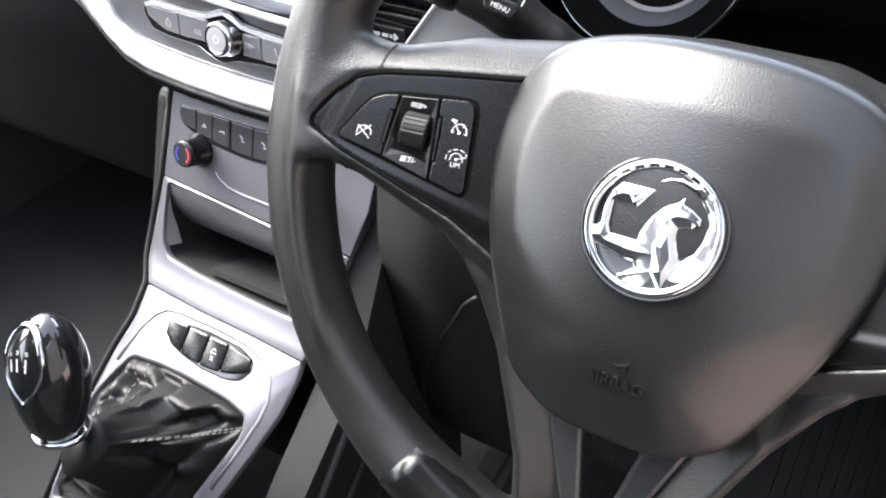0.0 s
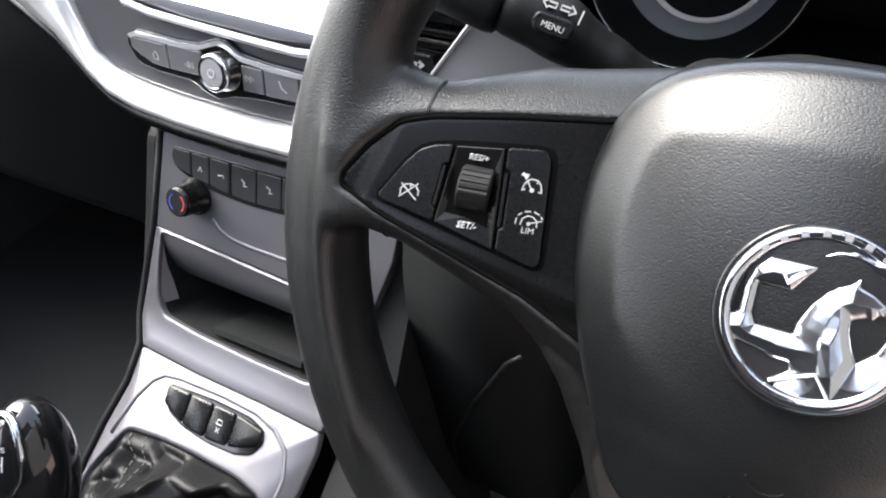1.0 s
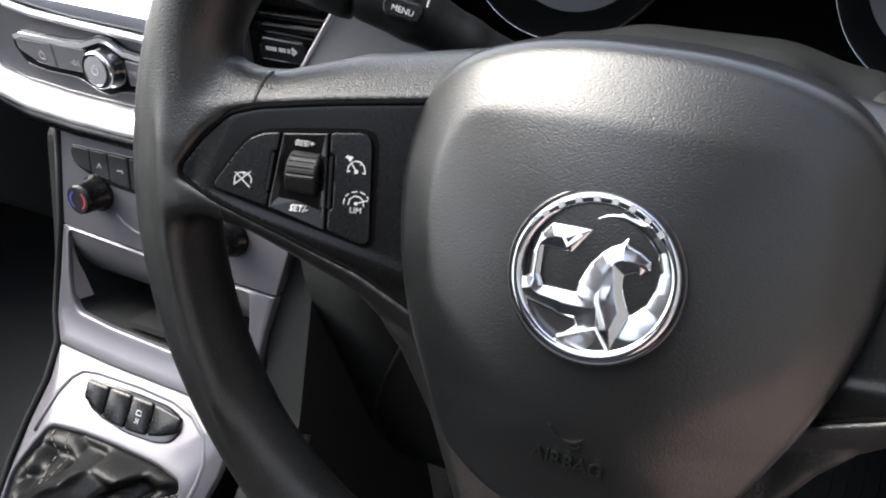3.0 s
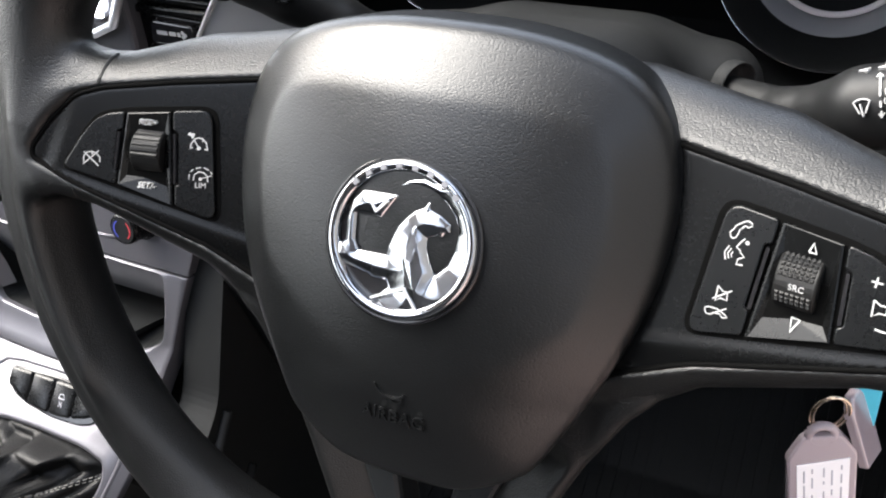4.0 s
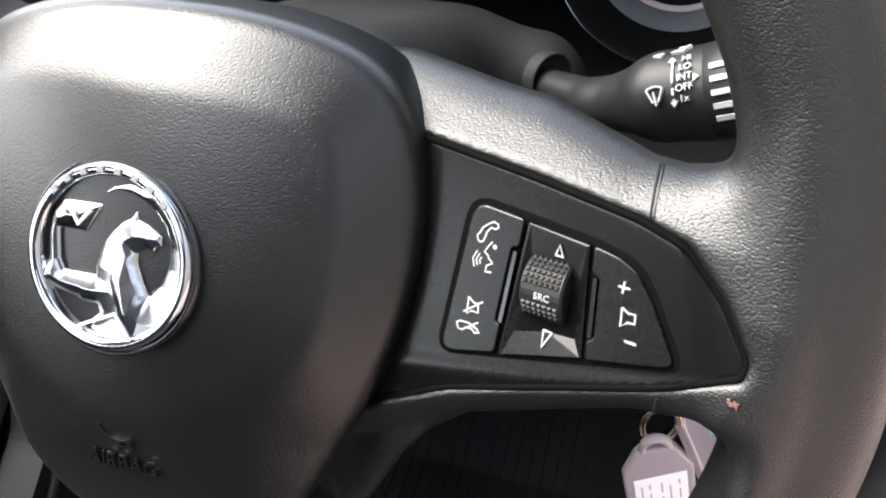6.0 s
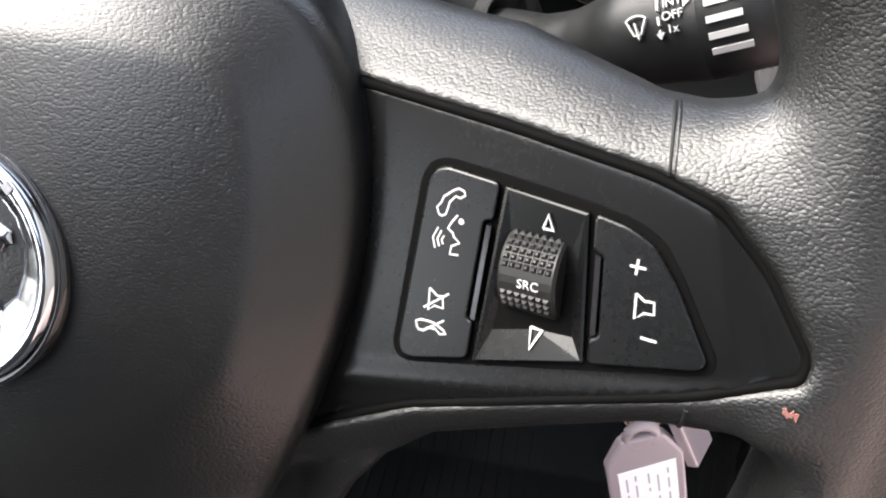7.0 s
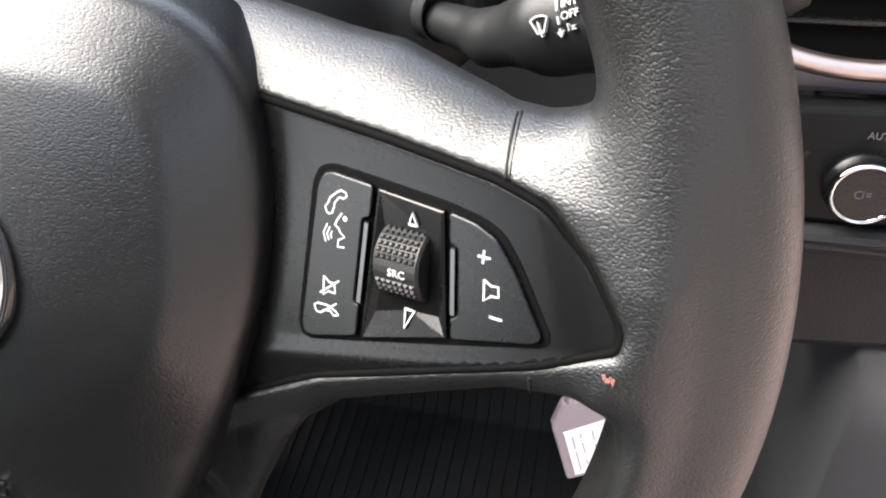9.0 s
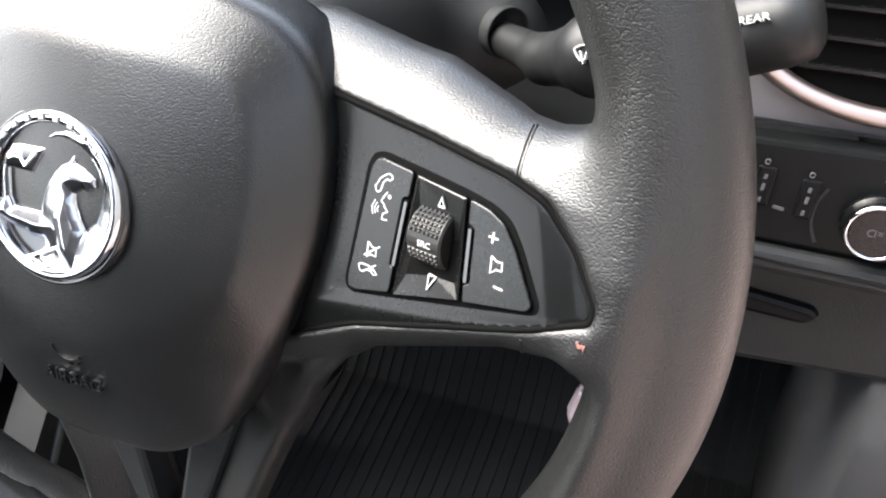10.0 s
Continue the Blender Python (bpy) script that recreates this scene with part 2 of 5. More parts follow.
BUTTON = material("button_black", (0.0022, 0.0024, 0.0026), 0.28, grain=0.000004, scale=3000, spec=0.3)
PIANO = material("gloss_black", (0.008, 0.008, 0.009), 0.12, vary=0.02, dust=0.03)
SOFT = material("grained_dash_plastic", (0.009, 0.0094, 0.0098), 0.48, grain=0.00005, scale=1100, kind="leather", spec=0.22)
# Paler than the dash plastic, to imitate outside light on the kick panel.
LITKICKGREY = material("lit_kick_panel_grey", (0.032, 0.032, 0.034), 0.5, grain=0.00004, scale=1100, vary=0.06)
PANEL = material("switch_panel_black", (0.0028, 0.003, 0.0032), 0.4, grain=0.00002, scale=2500, spec=0.10)
DARK = material("matt_black_plastic", (0.0075, 0.008, 0.0083), 0.6, grain=0.0001, scale=1200, spec=0.15)
STALK = material("stalk_plastic", (0.006, 0.0063, 0.0066), 0.46, grain=0.00003, scale=2200, spec=0.22)
SILVER = material("satin_silver_paint", (0.104, 0.102, 0.115), 0.40, metal=0.6, vary=0.03, dust=0.03)
BRIGHT = material("bright_silver_trim", (0.72, 0.72, 0.74), 0.3, metal=0.7, vary=0.03, dust=0.03)
FASCIA = material("painted_grey_fascia", (0.17, 0.17, 0.18), 0.45, metal=0.3, vary=0.04)
CLIMKEY = material("climate_key_grey", (0.016, 0.0165, 0.018), 0.32, vary=0.04)
GREY = material("metallic_grey_fascia", (0.075, 0.075, 0.082), 0.38, metal=0.3, vary=0.04)
KEYGREY = material("radio_key_grey", (0.16, 0.16, 0.17), 0.35, metal=0.5, vary=0.03)
CHROME = material("chrome", (0.40, 0.41, 0.43), 0.1, metal=1.0, vary=0.02, dust=0.03)
STEEL = material("key_ring_steel", (0.75, 0.63, 0.5), 0.2, metal=1.0)
WHITE = material("white_print", (0.27, 0.27, 0.27), 0.5, vary=0.04)
PAPER = material("label_paper", (0.8, 0.78, 0.78), 0.7, vary=0.03)
DIMINK = material("dim_print", (0.045, 0.045, 0.05), 0.6)
INK = material("label_ink", (0.35, 0.35, 0.38), 0.6)
TAGPLASTIC = material("clear_tag_plastic", (0.30, 0.25, 0.27), 0.2, vary=0.06, coat=0.5)
TRIMGREY = material("dark_satin_trim", (0.012, 0.013, 0.014), 0.3, metal=0.2)
TEAL = material("turquoise_tag", (0.08, 0.52, 0.68), 0.5)
LEATHER = material("gaiter_leather", (0.005, 0.005, 0.0052), 0.38, grain=0.0001, scale=900, kind="leather", spec=0.15)
THREAD = material("grey_thread", (0.1, 0.096, 0.09), 0.7)
RUBBER = material("mat_rubber", (0.0092, 0.0098, 0.0102), 0.7, grain=0.0002, scale=700, spec=0.15)
CARPET = material("carpet", (0.022, 0.023, 0.024), 0.95, grain=0.001, scale=900, spec=0.15)
HEADLINER = material("headliner_cloth", (0.13, 0.125, 0.12), 0.95, grain=0.0005, scale=700)
CLOTH = material("seat_cloth", (0.016, 0.0165, 0.018), 0.9, grain=0.0006, scale=900)
DOORCLOTH = material("door_cloth", (0.035, 0.036, 0.037), 0.9, grain=0.0006, scale=900)
SATINCHROME = material("satin_chrome", (0.33, 0.34, 0.36), 0.18, metal=1.0, vary=0.03, dust=0.04)
RED = material("red_print", (0.35, 0.03, 0.04), 0.5)
BLUE = material("blue_print", (0.04, 0.05, 0.28), 0.5)
FACE = material("pale_grey_face", (0.16, 0.16, 0.17), 0.45, metal=0.2, vary=0.03)
DIALGREY = material("dial_grey", (0.22, 0.22, 0.235), 0.5, vary=0.04)
DIALWHITE = material("dial_scale", (0.72, 0.66, 0.66), 0.5, vary=0.04)
# The pinkish tint paints warm light into the vent ring's chrome.
WARMLITCHROME = material("warm_lit_chrome", (0.34, 0.28, 0.26), 0.34, metal=1.0)
SCREEN = glowing("lit_screen", (0.85, 0.88, 1.0), 2.0)
BACKDROPGREY = material("backdrop_grey", (0.10, 0.10, 0.098), 0.9, grain=0.002, scale=60, wear_scale=3)
PAVING = material("paving", (0.36, 0.27, 0.245), 0.9, grain=0.002, scale=200, wear_scale=4)

# ---- ground and outer shell ----


def flat(name, pts, mat_, label, category="", kind="structure", thick=0.02, way=(0, 0, 1)):
    bm = bmesh.new()
    w = Vector(way) * thick
    low, high = [bm.verts.new(Vector(p)) for p in pts], [bm.verts.new(Vector(p) + w) for p in pts]
    bm.faces.new(low)
    bm.faces.new(high)
    for i in range(len(pts)):
        bm.faces.new((low[i], low[i - 1], high[i - 1], high[i]))
    return tagged(part(name, bm, mat_, None), label, category, "", kind)


flat("ground", [(-200, -200, -0.3), (200, -200, -0.3), (200, 200, -0.3), (-200, 200, -0.3)], PAVING, "pale pinkish paved ground round the car", "ground", way=(0, 0, -1))
flat("floor", [(-1.15, -1.6, 0), (0.42, -1.6, 0), (0.42, 0.75, 0), (-1.15, 0.75, 0)], CARPET, "black carpeted car floor", "floor", way=(0, 0, -1))
flat("wall_front", [(-1.15, 0.75, 0), (0.42, 0.75, 0), (0.42, 0.75, 0.74), (-1.15, 0.75, 0.74)], DARK, "dark bulkhead behind the dashboard", "bulkhead", way=(0, 1, 0))
flat("wall_east", [(0.42, 0.22, 0), (0.42, 0.75, 0), (0.42, 0.75, 0.72), (0.42, 0.22, 0.72)], SOFT, "dark trim beside the footwell", "side trim", way=(0.03, 0, 0))
flat("sill", [(0.42, -1.6, -0.05), (0.42, 0.22, -0.05), (0.42, 0.22, 0.10), (0.42, -1.6, 0.10)], DARK, "black door sill of the open doorway", "sill", way=(1, 0, 0))
flat("wall_west", [(-1.15, -1.6, 0), (-1.15, 0.75, 0), (-1.15, 0.75, 0.72), (-1.15, -1.6, 0.74)], DOORCLOTH, "dark grained passenger door panel", "door panel", way=(-1, 0, 0))
# Unseen closing wall, full height to keep light from the rear out.
flat("wall_back", [(-1.15, -1.6, 0), (0.42, -1.6, 0), (0.42, -1.6, 1.22), (-1.15, -1.6, 1.22)], CLOTH, "unseen dark wall added to block light from the rear", "rear trim", way=(0, -1, 0))
# Unseen backdrop, added so that reflections from the right stay dark.
flat("backdrop", [(3.0, -12, -0.3), (3.0, 10, -0.3), (3.0, 10, 3.4), (3.0, -12, 3.4)], BACKDROPGREY, "unseen dark grey backdrop added to darken reflections on the right", "wall", way=(0.3, 0, 0))

# ---- steering wheel ----

WHEEL = pose(0, 0, 0.62, -24, 0, 0)
wheel = thing("steering_wheel", "black three-spoke steering wheel with grained airbag pad and switches", "steering wheel", WHEEL)
RIM, TUBE = 0.1685, 0.0157


def face(x, z):
    """Depth of the spoke face: dished towards the driver at the rim."""
    return (-1.7 - 0.28 * (np.maximum(np.abs(x) * 1000, 58) - 85) + 0.2 * np.maximum(z * 1000, -40)) / 1000


INSERT = mm((45, 46), (70, 42), (101, 38.2), (126, 34.3), (136, 31), (145, 22), (152, 11), (151.5, 7), (135, 0), (109, -9), (86, -17.5), (66, -28), (45, -40))
UPPER = mm((-200, 64), (57, 60), (86, 55), (99, 53.5), (114, 48.8), (126, 45.2), (134, 45), (142, 47), (150, 51), (160, 60), (200, 120), (200, 250), (-200, 250))
LOWER = mm((170, -5), (152, -7.5), (144, -7), (130, -11), (109, -20), (90, -28), (79, -37), (71, -48), (59, -72), (49, -97), (40, -121), (35, -150), (33, -220), (260, -220), (260, -5))
MIDDLE = mm((17, -70), (-17, -70), (-4, -142), (4, -142))


def wheel_body(x, y, z):
    a, rho = np.abs(x), np.sqrt(x * x + z * z)
    ring = np.sqrt((rho - RIM) ** 2 + y * y) - TUBE
    up = smax(poly2(a, z, UPPER), rho - 0.1570, 0.008)
    low = smax(poly2(a, z, LOWER), rho - 0.1550, 0.012)
    mid = smax(poly2(x, z, MIDDLE), rho - 0.150, 0.006)
    region = smax(smax(smax(rho - 0.163, -up, 0.002), -low, 0.002), -mid, 0.002)
    tilt = np.maximum(0, z - 0.0425 + 0.14 * (a - 0.07)) * np.clip((0.152 - a) / 0.03, 0, 1)
    over = np.clip((z - 0.003 - 0.06 * (a - 0.045)) / 0.01, 0, 1)
    dip = np.clip((-0.050 - z) / 0.022, 0, 1) * (0.004 + 0.62 * np.clip(poly2(a, z, LOWER), 0, 0.0185))
    dip = np.maximum(dip, 0.75 * (1 - over) * np.clip(poly2(a, z, INSERT) - 0.0012, 0, 0.009) * np.clip((0.150 - a) / 0.02, 0, 1))
    front = np.maximum(face(x, z) - 0.0006 - 0.0012 * over + 0.75 * tilt + dip, -0.0205)
    sheet = smax(region, np.abs(y - front - 0.0085) - 0.0085, 0.007)
    body = smin(ring, sheet, 0.008)
    pocket = smax(poly2(a, z, INSERT) - 0.0002, y - face(x, z) - 0.003, 0.001)
    return smax(body, -pocket, 0.0010 + 0.0024 * over)


field_part("rim", wheel_body, (-0.188, -0.030, -0.188), (0.188, 0.040, 0.188), 0.00105, GRIP, wheel, "black grained polyurethane rim and spokes", ease=3)

PADLINE = rounded(rounded(mm((-150, 70), (12, 70), (26, 68.8), (41, 66), (55, 61), (64.5, 53.5), (70.6, 43), (73.8, 28), (74, 15), (72.2, 0), (68.2, -15), (62.4, -31), (51, -55), (44.5, -68), (24, -80.5), (-150, -82)), 0.008, 3), 0.003, 2)


def pad_front(x, z):
    return -0.0225 + 0.148 * (z - 0.004) + x * x / 0.372 + (z - 0.004) ** 2 / 0.66


def pad_body(x, y, z):
    edge = poly2(np.abs(x), z, PADLINE)
    soft = 0.0010 + 0.030 * np.clip((z - 0.046) / 0.024, 0, 1) + 0.034 * np.clip((-0.010 - z) / 0.030, 0, 1)
    chamfer = 0.33 * smax(0 * edge, edge + 0.0170, soft)
    return np.maximum(smax(edge, pad_front(x, z) + chamfer - y, 0.0045), y - 0.03)


pad = field_part("airbag_pad", pad_body, (-0.082, -0.036, -0.088), (0.082, 0.034, 0.076), 0.0011, PAD, wheel, "black grained airbag cover", ease=10)


def on_pad(u, v, h):
    return Vector((u, pad_front(u, v) - h, v))


word("airbag_lettering", "AIRBAG", 0.0064, on_pad, 0.001, -0.0505, -0.0005, 0.0005, PAD, pad, "raised black lettering")
part("airbag_symbol", strokes([arc(0.0, -0.0375, 0.0062, 200, 320, 10), arc(0.002, -0.0425, 0.0025, 200, 330, 6)], 0.0006, -0.0005, 0.00035, on_pad), PAD, pad)

# badge: a chrome ring on black with plain chrome shapes
BADGE = pose(-0.0008, -0.0216, 0.0080, -12.9, 0, 0)
badge = part("badge", turned([(0.0256, 0.006), (0.0255, -0.0004), (0.0247, -0.0008), (0.0240, -0.0002), (0.0185, 0.0006)], 64), PIANO, wheel, "round chrome emblem on a black ground", True, BADGE)
part("ring", turned([(0.0205, 0.0010), (0.0207, -0.0012), (0.0213, -0.0021), (0.0230, -0.0025), (0.0238, -0.0018), (0.0243, 0.0006)], 72, cap=False), CHROME, badge, "", True)


def on_badge(u, v, h):
    return Vector((u, -h, v))


UPPER_GAP = mm((-19.6, -4.2), (-18.5, -3.1), (-18.7, 3.5), (-17.3, 9.3), (-14.4, 13.0), (-2.4, 13.3), (-7.2, 5.5), (-15.4, 5.4), (-15.0, -2.6), (-13.6, -5.4), (-4.2, -5.2), (-4.0, -2.4), (-2.8, 1.2), (-1.5, 4.2), (0.7, 7.3), (3.0, 9.5), (5.6, 11.0), (7.5, 13.4), (8.0, 11.0), (11.5, 9.8), (14.9, 7.7), (15.1, 5.2), (13.6, 4.8), (12.6, 3.2), (11.2, 3.6), (8.3, 2.2), (8.5, -0.4), (10.0, -4.4), (12.0, -8.0), (15.4, -4.4), (17.0, 0.3), (17.3, 5.3), (15.8, 10.0), (12.9, 13.2), (9.5, 15.5), (5.9, 16.9), (2.2, 17.2), (-3.2, 15.7), (0.2, 18.3), (4.7, 19.5)) + arc(0, 0, 0.0209, 63, 191, 24)
LOWER_GAP = mm((-17.6, -10.8), (-15.0, -11.2), (-9.4, -12.2), (-8.2, -13.0), (-3.4, -13.0), (-2.5, -14.8), (-7.2, -19.4)) + arc(0, 0, 0.0209, 249, 213, 8)
KITE = mm((4.2, 5.7), (8.0, 2.3), (11.8, -7.9), (8.6, -19.8), (4.1, -14.4), (1.9, -5.2))
FOOT_PLATE = mm((-6.8, -18.6), (3.7, -13.7), (9.0, -20.2), (4, -25), (-9, -25))


def emblem(x, y, z):
    """Plain chrome shapes in relief: a disc pierced by two gaps, domed from their edges, with a raised kite-shaped facet."""
    away = np.minimum(poly2(x, z, UPPER_GAP), poly2(x, z, LOWER_GAP))
    top = 0.0006 + 0.0024 * np.sqrt(np.clip(away / 0.0070, 0, 1))
    kite = np.clip(-poly2(x, z, KITE), 0, 0.0028)
    top = top + 0.34 * kite - 0.0007 * np.clip(-poly2(x, z, FOOT_PLATE) / 0.0004, 0, 1)
    top = top + 0.05 * np.clip(z - 0.010, -0.03, 0)
    return np.maximum(np.maximum(smax(-away, (-y - top) * 0.7, 0.0003), np.sqrt(x * x + z * z) - 0.0216), y - 0.001)


field_part("relief", emblem, (-0.0225, -0.0048, -0.0225), (0.0225, 0.0016, 0.0225), 0.00032, SATINCHROME, badge, "plain chrome shapes in relief")
for i in range(8):
    a = radians(137.6 - i * 13.2)
    c, t = Vector((math.cos(a), math.sin(a))) * 0.0222, Vector((-math.sin(a), math.cos(a)))
    part("ring_mark", strokes([[tuple(c + t * 0.0009), tuple(c - t * 0.0009)]], 0.0017, 0.0018, 0.0028, on_badge), KEYGREY, badge, "grey bar on the ring")
# A brighter strip paints the glint along the emblem's facet edges.
part("crease", strokes([mm((-6.6, -18.6), (3.7, -13.7), (8.8, -20.0))], 0.0007, 0.0004, 0.0022, on_badge), BRIGHT, badge)
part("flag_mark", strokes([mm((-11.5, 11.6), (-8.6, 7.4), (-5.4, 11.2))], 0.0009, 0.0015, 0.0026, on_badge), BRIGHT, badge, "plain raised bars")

# spoke inserts and switches


def spoke_put(u, v, h):
    return Vector((u, float(face(u, v)) - h, v))


def sided(pts, s):
    return [(s * u, v) for u, v in pts]


BLOCK = mm((84.6, 27), (86.2, 30), (89.5, 31), (100, 30), (116, 28.2), (124, 26.6), (128.3, 24.3), (132.2, 18.8), (138.6, 7.4), (138.4, 5.4), (136.6, 4.6), (117.5, -0.3), (97, -5.4), (84.5, -8.4), (82.2, -8), (81.2, -5.8))
INNER = mm((86.0, 26.6), (87.2, 29.0), (89.4, 30.0), (99.8, 28.9), (99.2, 22.2), (97.4, 21.8), (95.9, 3.6), (97.2, 3.1), (96.7, -3.9), (85.6, -7.0), (83.2, -6.8), (82.4, -4.8))
CENTRE = mm((100.6, 28.6), (116, 27.0), (118, 1.4), (97.6, -4.0))
OUTER = mm((116.8, 27.1), (122.6, 26.0), (127.0, 23.8), (131, 18.6), (137.2, 7.6), (136.8, 6.2), (135.4, 5.4), (118.6, 1.6), (118.3, 6.0), (119.8, 6.8), (119.0, 20.6), (117.2, 20.9))


def insert_high(a, z):
    """Height of the insert over the spoke face: a lip rises below the keys and falls away to the lower edge, and the tip slopes off."""
    below = -0.0084 + (a - 0.082) * 0.232 - z
    ramp = np.clip(below / 0.0045, 0, 1)
    lip = 0.0003 + 0.0006 * ramp * ramp * (3 - 2 * ramp) - 0.30 * smax(0 * below, below - 0.0055, 0.002)
    tip = 0.22 * np.maximum(0, a - 0.1405 + 0.28 * (z - 0.010))
    return np.maximum(lip - tip, -0.0010)


def insert_body(x, y, z):
    """The spoke insert with its outline rounded."""
    a = np.abs(x)
    return np.maximum(smax(poly2(a, z, INSERT_LINE), (face(x, z) - insert_high(a, z) - y) * 0.93, 0.0007), y - face(x, z) - 0.0045)


INSERT_LINE = rounded(INSERT, 0.003)
for s in (-1, 1):
    side = field_part("switch_panel", insert_body, (0.040 if s > 0 else -0.156, -0.032, -0.044), (0.156 if s > 0 else -0.040, 0.022, 0.050), 0.0007, SATIN, wheel, "satin black plastic spoke insert", ease=3)
    part("gasket", tube([spoke_put(s * u, v, float(min(insert_high(u, v), 0.0003)) - 0.0003) for u, v in rounded(INSERT, 0.003, 6)], 0.0010, 10, closed=True), GAPBLACK, side, "black joint line", True)
    part("gap", slab(rounded(sided(inset(BLOCK, -0.0003), s), 0.002), 0.0, 0.0006, 0.0002, spoke_put), GAPBLACK, side)
    part("button", slab(rounded(sided(INNER, s), 0.0012), 0.0, 0.0020, 0.0004, spoke_put), BUTTON, side)
    part("button", slab(rounded(sided(OUTER, s), 0.0012), 0.0, 0.0020, 0.0004, spoke_put), BUTTON, side)
    hub0, hub1 = mm((102.6, 20.8), (113.8, 20.6), (114.2, 7), (102.8, 6.4)), inset(CENTRE, 0.0009)
    loops = [[spoke_put(s * u, v, 0.0) for u, v in CENTRE], [spoke_put(s * u, v, 0.0018) for u, v in inset(CENTRE, 0.0003)], [spoke_put(s * u, v, 0.0020) for u, v in hub1], [spoke_put(s * u, v, 0.0012 if v > 0.014 else -0.0004) for u, v in hub0]]
    part("scoop", rings(loops), SATIN, side, "sloped satin black bezel")
    for lane in (mm((98.5, 21.2), (97.1, 3.9)), mm((118.1, 20.2), (118.8, 7.0))):
        part("hinge_bar", strokes([sided(lane, s)], 0.0009, 0.0, 0.0024, spoke_put), PIANO, side)
    # the roller: a knurled drum lying across the bezel
    centre = spoke_put(s * 0.1084, 0.0136, -0.0022)
    across, rise = Vector((1, -0.28 * s, 0)).normalized(), Vector((0, 0.2, 1)).normalized()
    out = across.cross(rise).normalized()
    RR, HALF = 0.0077, 0.0054

    def on_drum(u, a, h, centre=centre, across=across, rise=rise, out=out):
        """u across, a degrees up from the middle of the drum's face."""
        return centre + across * u + (out * math.cos(radians(a)) + rise * math.sin(radians(a))) * (RR + h)

    loops = [[on_drum(u, a * 10, h) for a in range(36)] for u, h in ((-HALF, -0.0006), (-HALF + 0.0005, 0), (HALF - 0.0005, 0), (HALF, -0.0006))]
    part("roller", rings(loops, cap0=True), KNURL, side, "knurled black thumb roller" if s > 0 else "ridged black thumb roller")
    across_row = 7 if s > 0 else 1
    if s > 0:
        base, top = ((0, 0), (0.00118, 0), (0.00118, 0.00116), (0, 0.00116)), ((0.00036, 0.00036), (0.00082, 0.00036), (0.00082, 0.0008), (0.00036, 0.0008))
    else:
        base, top = ((0, 0), (0.0096, 0), (0.0096, 0.0017), (0, 0.0017)), ((0.0002, 0.0004), (0.0094, 0.0004), (0.0094, 0.0013), (0.0002, 0.0013))
    stud = bpy.data.meshes.new("knurl" if s > 0 else "ridge")
    stud.from_pydata([(u, v, 0) for u, v in base] + [(u, v, 0.0005) for u, v in top], [], [(4, 5, 6, 7)] + [(k, (k + 1) % 4, (k + 1) % 4 + 4, k + 4) for k in range(4)])
    stud.materials.append(KNURL)
    for row in range(-5, 9):
        if s > 0 and row in (-2, -1, 0):
            continue
        a0 = row * (10.0 if s > 0 else 15.0)
        if s < 0 and not -2 < row < 6:
            continue
        for col in range(across_row):
            o = on_drum(-0.0047 + col * 0.00134, a0, -0.00002)
            up = (out * math.cos(radians(a0 + 4)) + rise * math.sin(radians(a0 + 4))).normalized()
            way = up.cross(across).normalized()
            frame_ = Matrix((across, way, up)).transposed().to_4x4()
            frame_.translation = o
            link(stud.name.split(".")[0], stud, side, "", frame_)
    if s > 0:
        word("roller_lettering", "SRC", 0.0023, lambda u, v, h: on_drum(u, -8 + math.degrees(v / RR), h), 0.0006, 0, 0, 0.00022, WHITE, side, "white lettering")

# marks on the switches
H0, H1 = 0.0018, 0.00213


def marks(name, lines, width, label="white printed symbol"):
    part(name, strokes([mm(*l) for l in lines], width * 0.88 / 1000, H0, H1, spoke_put), WHITE, side_panel, label)


panels = [o for o in wheel.children if o.name.startswith("switch_panel")]
side_panel = panels[1]
marks("phone_symbol", [[(88.7, 21.3), (88.2, 22.5), (89.0, 23.5), (89.4, 24.6), (91.1, 26.0), (92.2, 26.6), (93.3, 26.2), (93.5, 25.5), (92.6, 24.9), (91.7, 25.1), (90.6, 23.8), (90.4, 22.7), (90.0, 21.5), (89.3, 21.1), (88.7, 21.3)]], 0.38)
marks("voice_symbol", [[(92.4, 21.8), (91.4, 20.4), (90.7, 19.1), (91.8, 18.4), (92.0, 17.8), (93.2, 16.9), (91.7, 16.0), (91.5, 14.5), (93.2, 14.7)], [(92.8, 20.85), (93.6, 20.75)]], 0.40)
part("dot", slab(arc(0.0932, 0.0208, 0.00055, 0, 345, 14), H0, H1, 0.00005, spoke_put), WHITE, side_panel, "white printed dot")
marks("wave_symbol", [[(90.1, 17.6), (89.7, 16.8), (90.0, 16.0)], [(89.5, 18.4), (88.8, 16.8), (89.3, 15.5)], [(88.8, 18.9), (87.9, 16.9), (88.5, 15.0)]], 0.34)
marks("mute_symbol", [[(88.2, 7.4), (89.8, 6.3), (90.9, 6.5), (91.2, 4.2), (89.4, 4.3), (88.2, 3.2), (88.2, 7.4)], [(87.3, 3.5), (92.1, 7.2)]], 0.40)
marks("hang_up_symbol", [[(86.2, -0.5), (85.9, 0.5), (86.8, 1.0), (88.3, 1.1), (89.3, 1.1), (91.6, 0.2), (92.2, -0.4), (91.0, -0.8), (90.0, 0.0), (88.4, -0.2), (87.7, -0.9), (86.6, -1.0), (86.2, -0.5)], [(87.4, -1.1), (91.6, 2.0)]], 0.38)
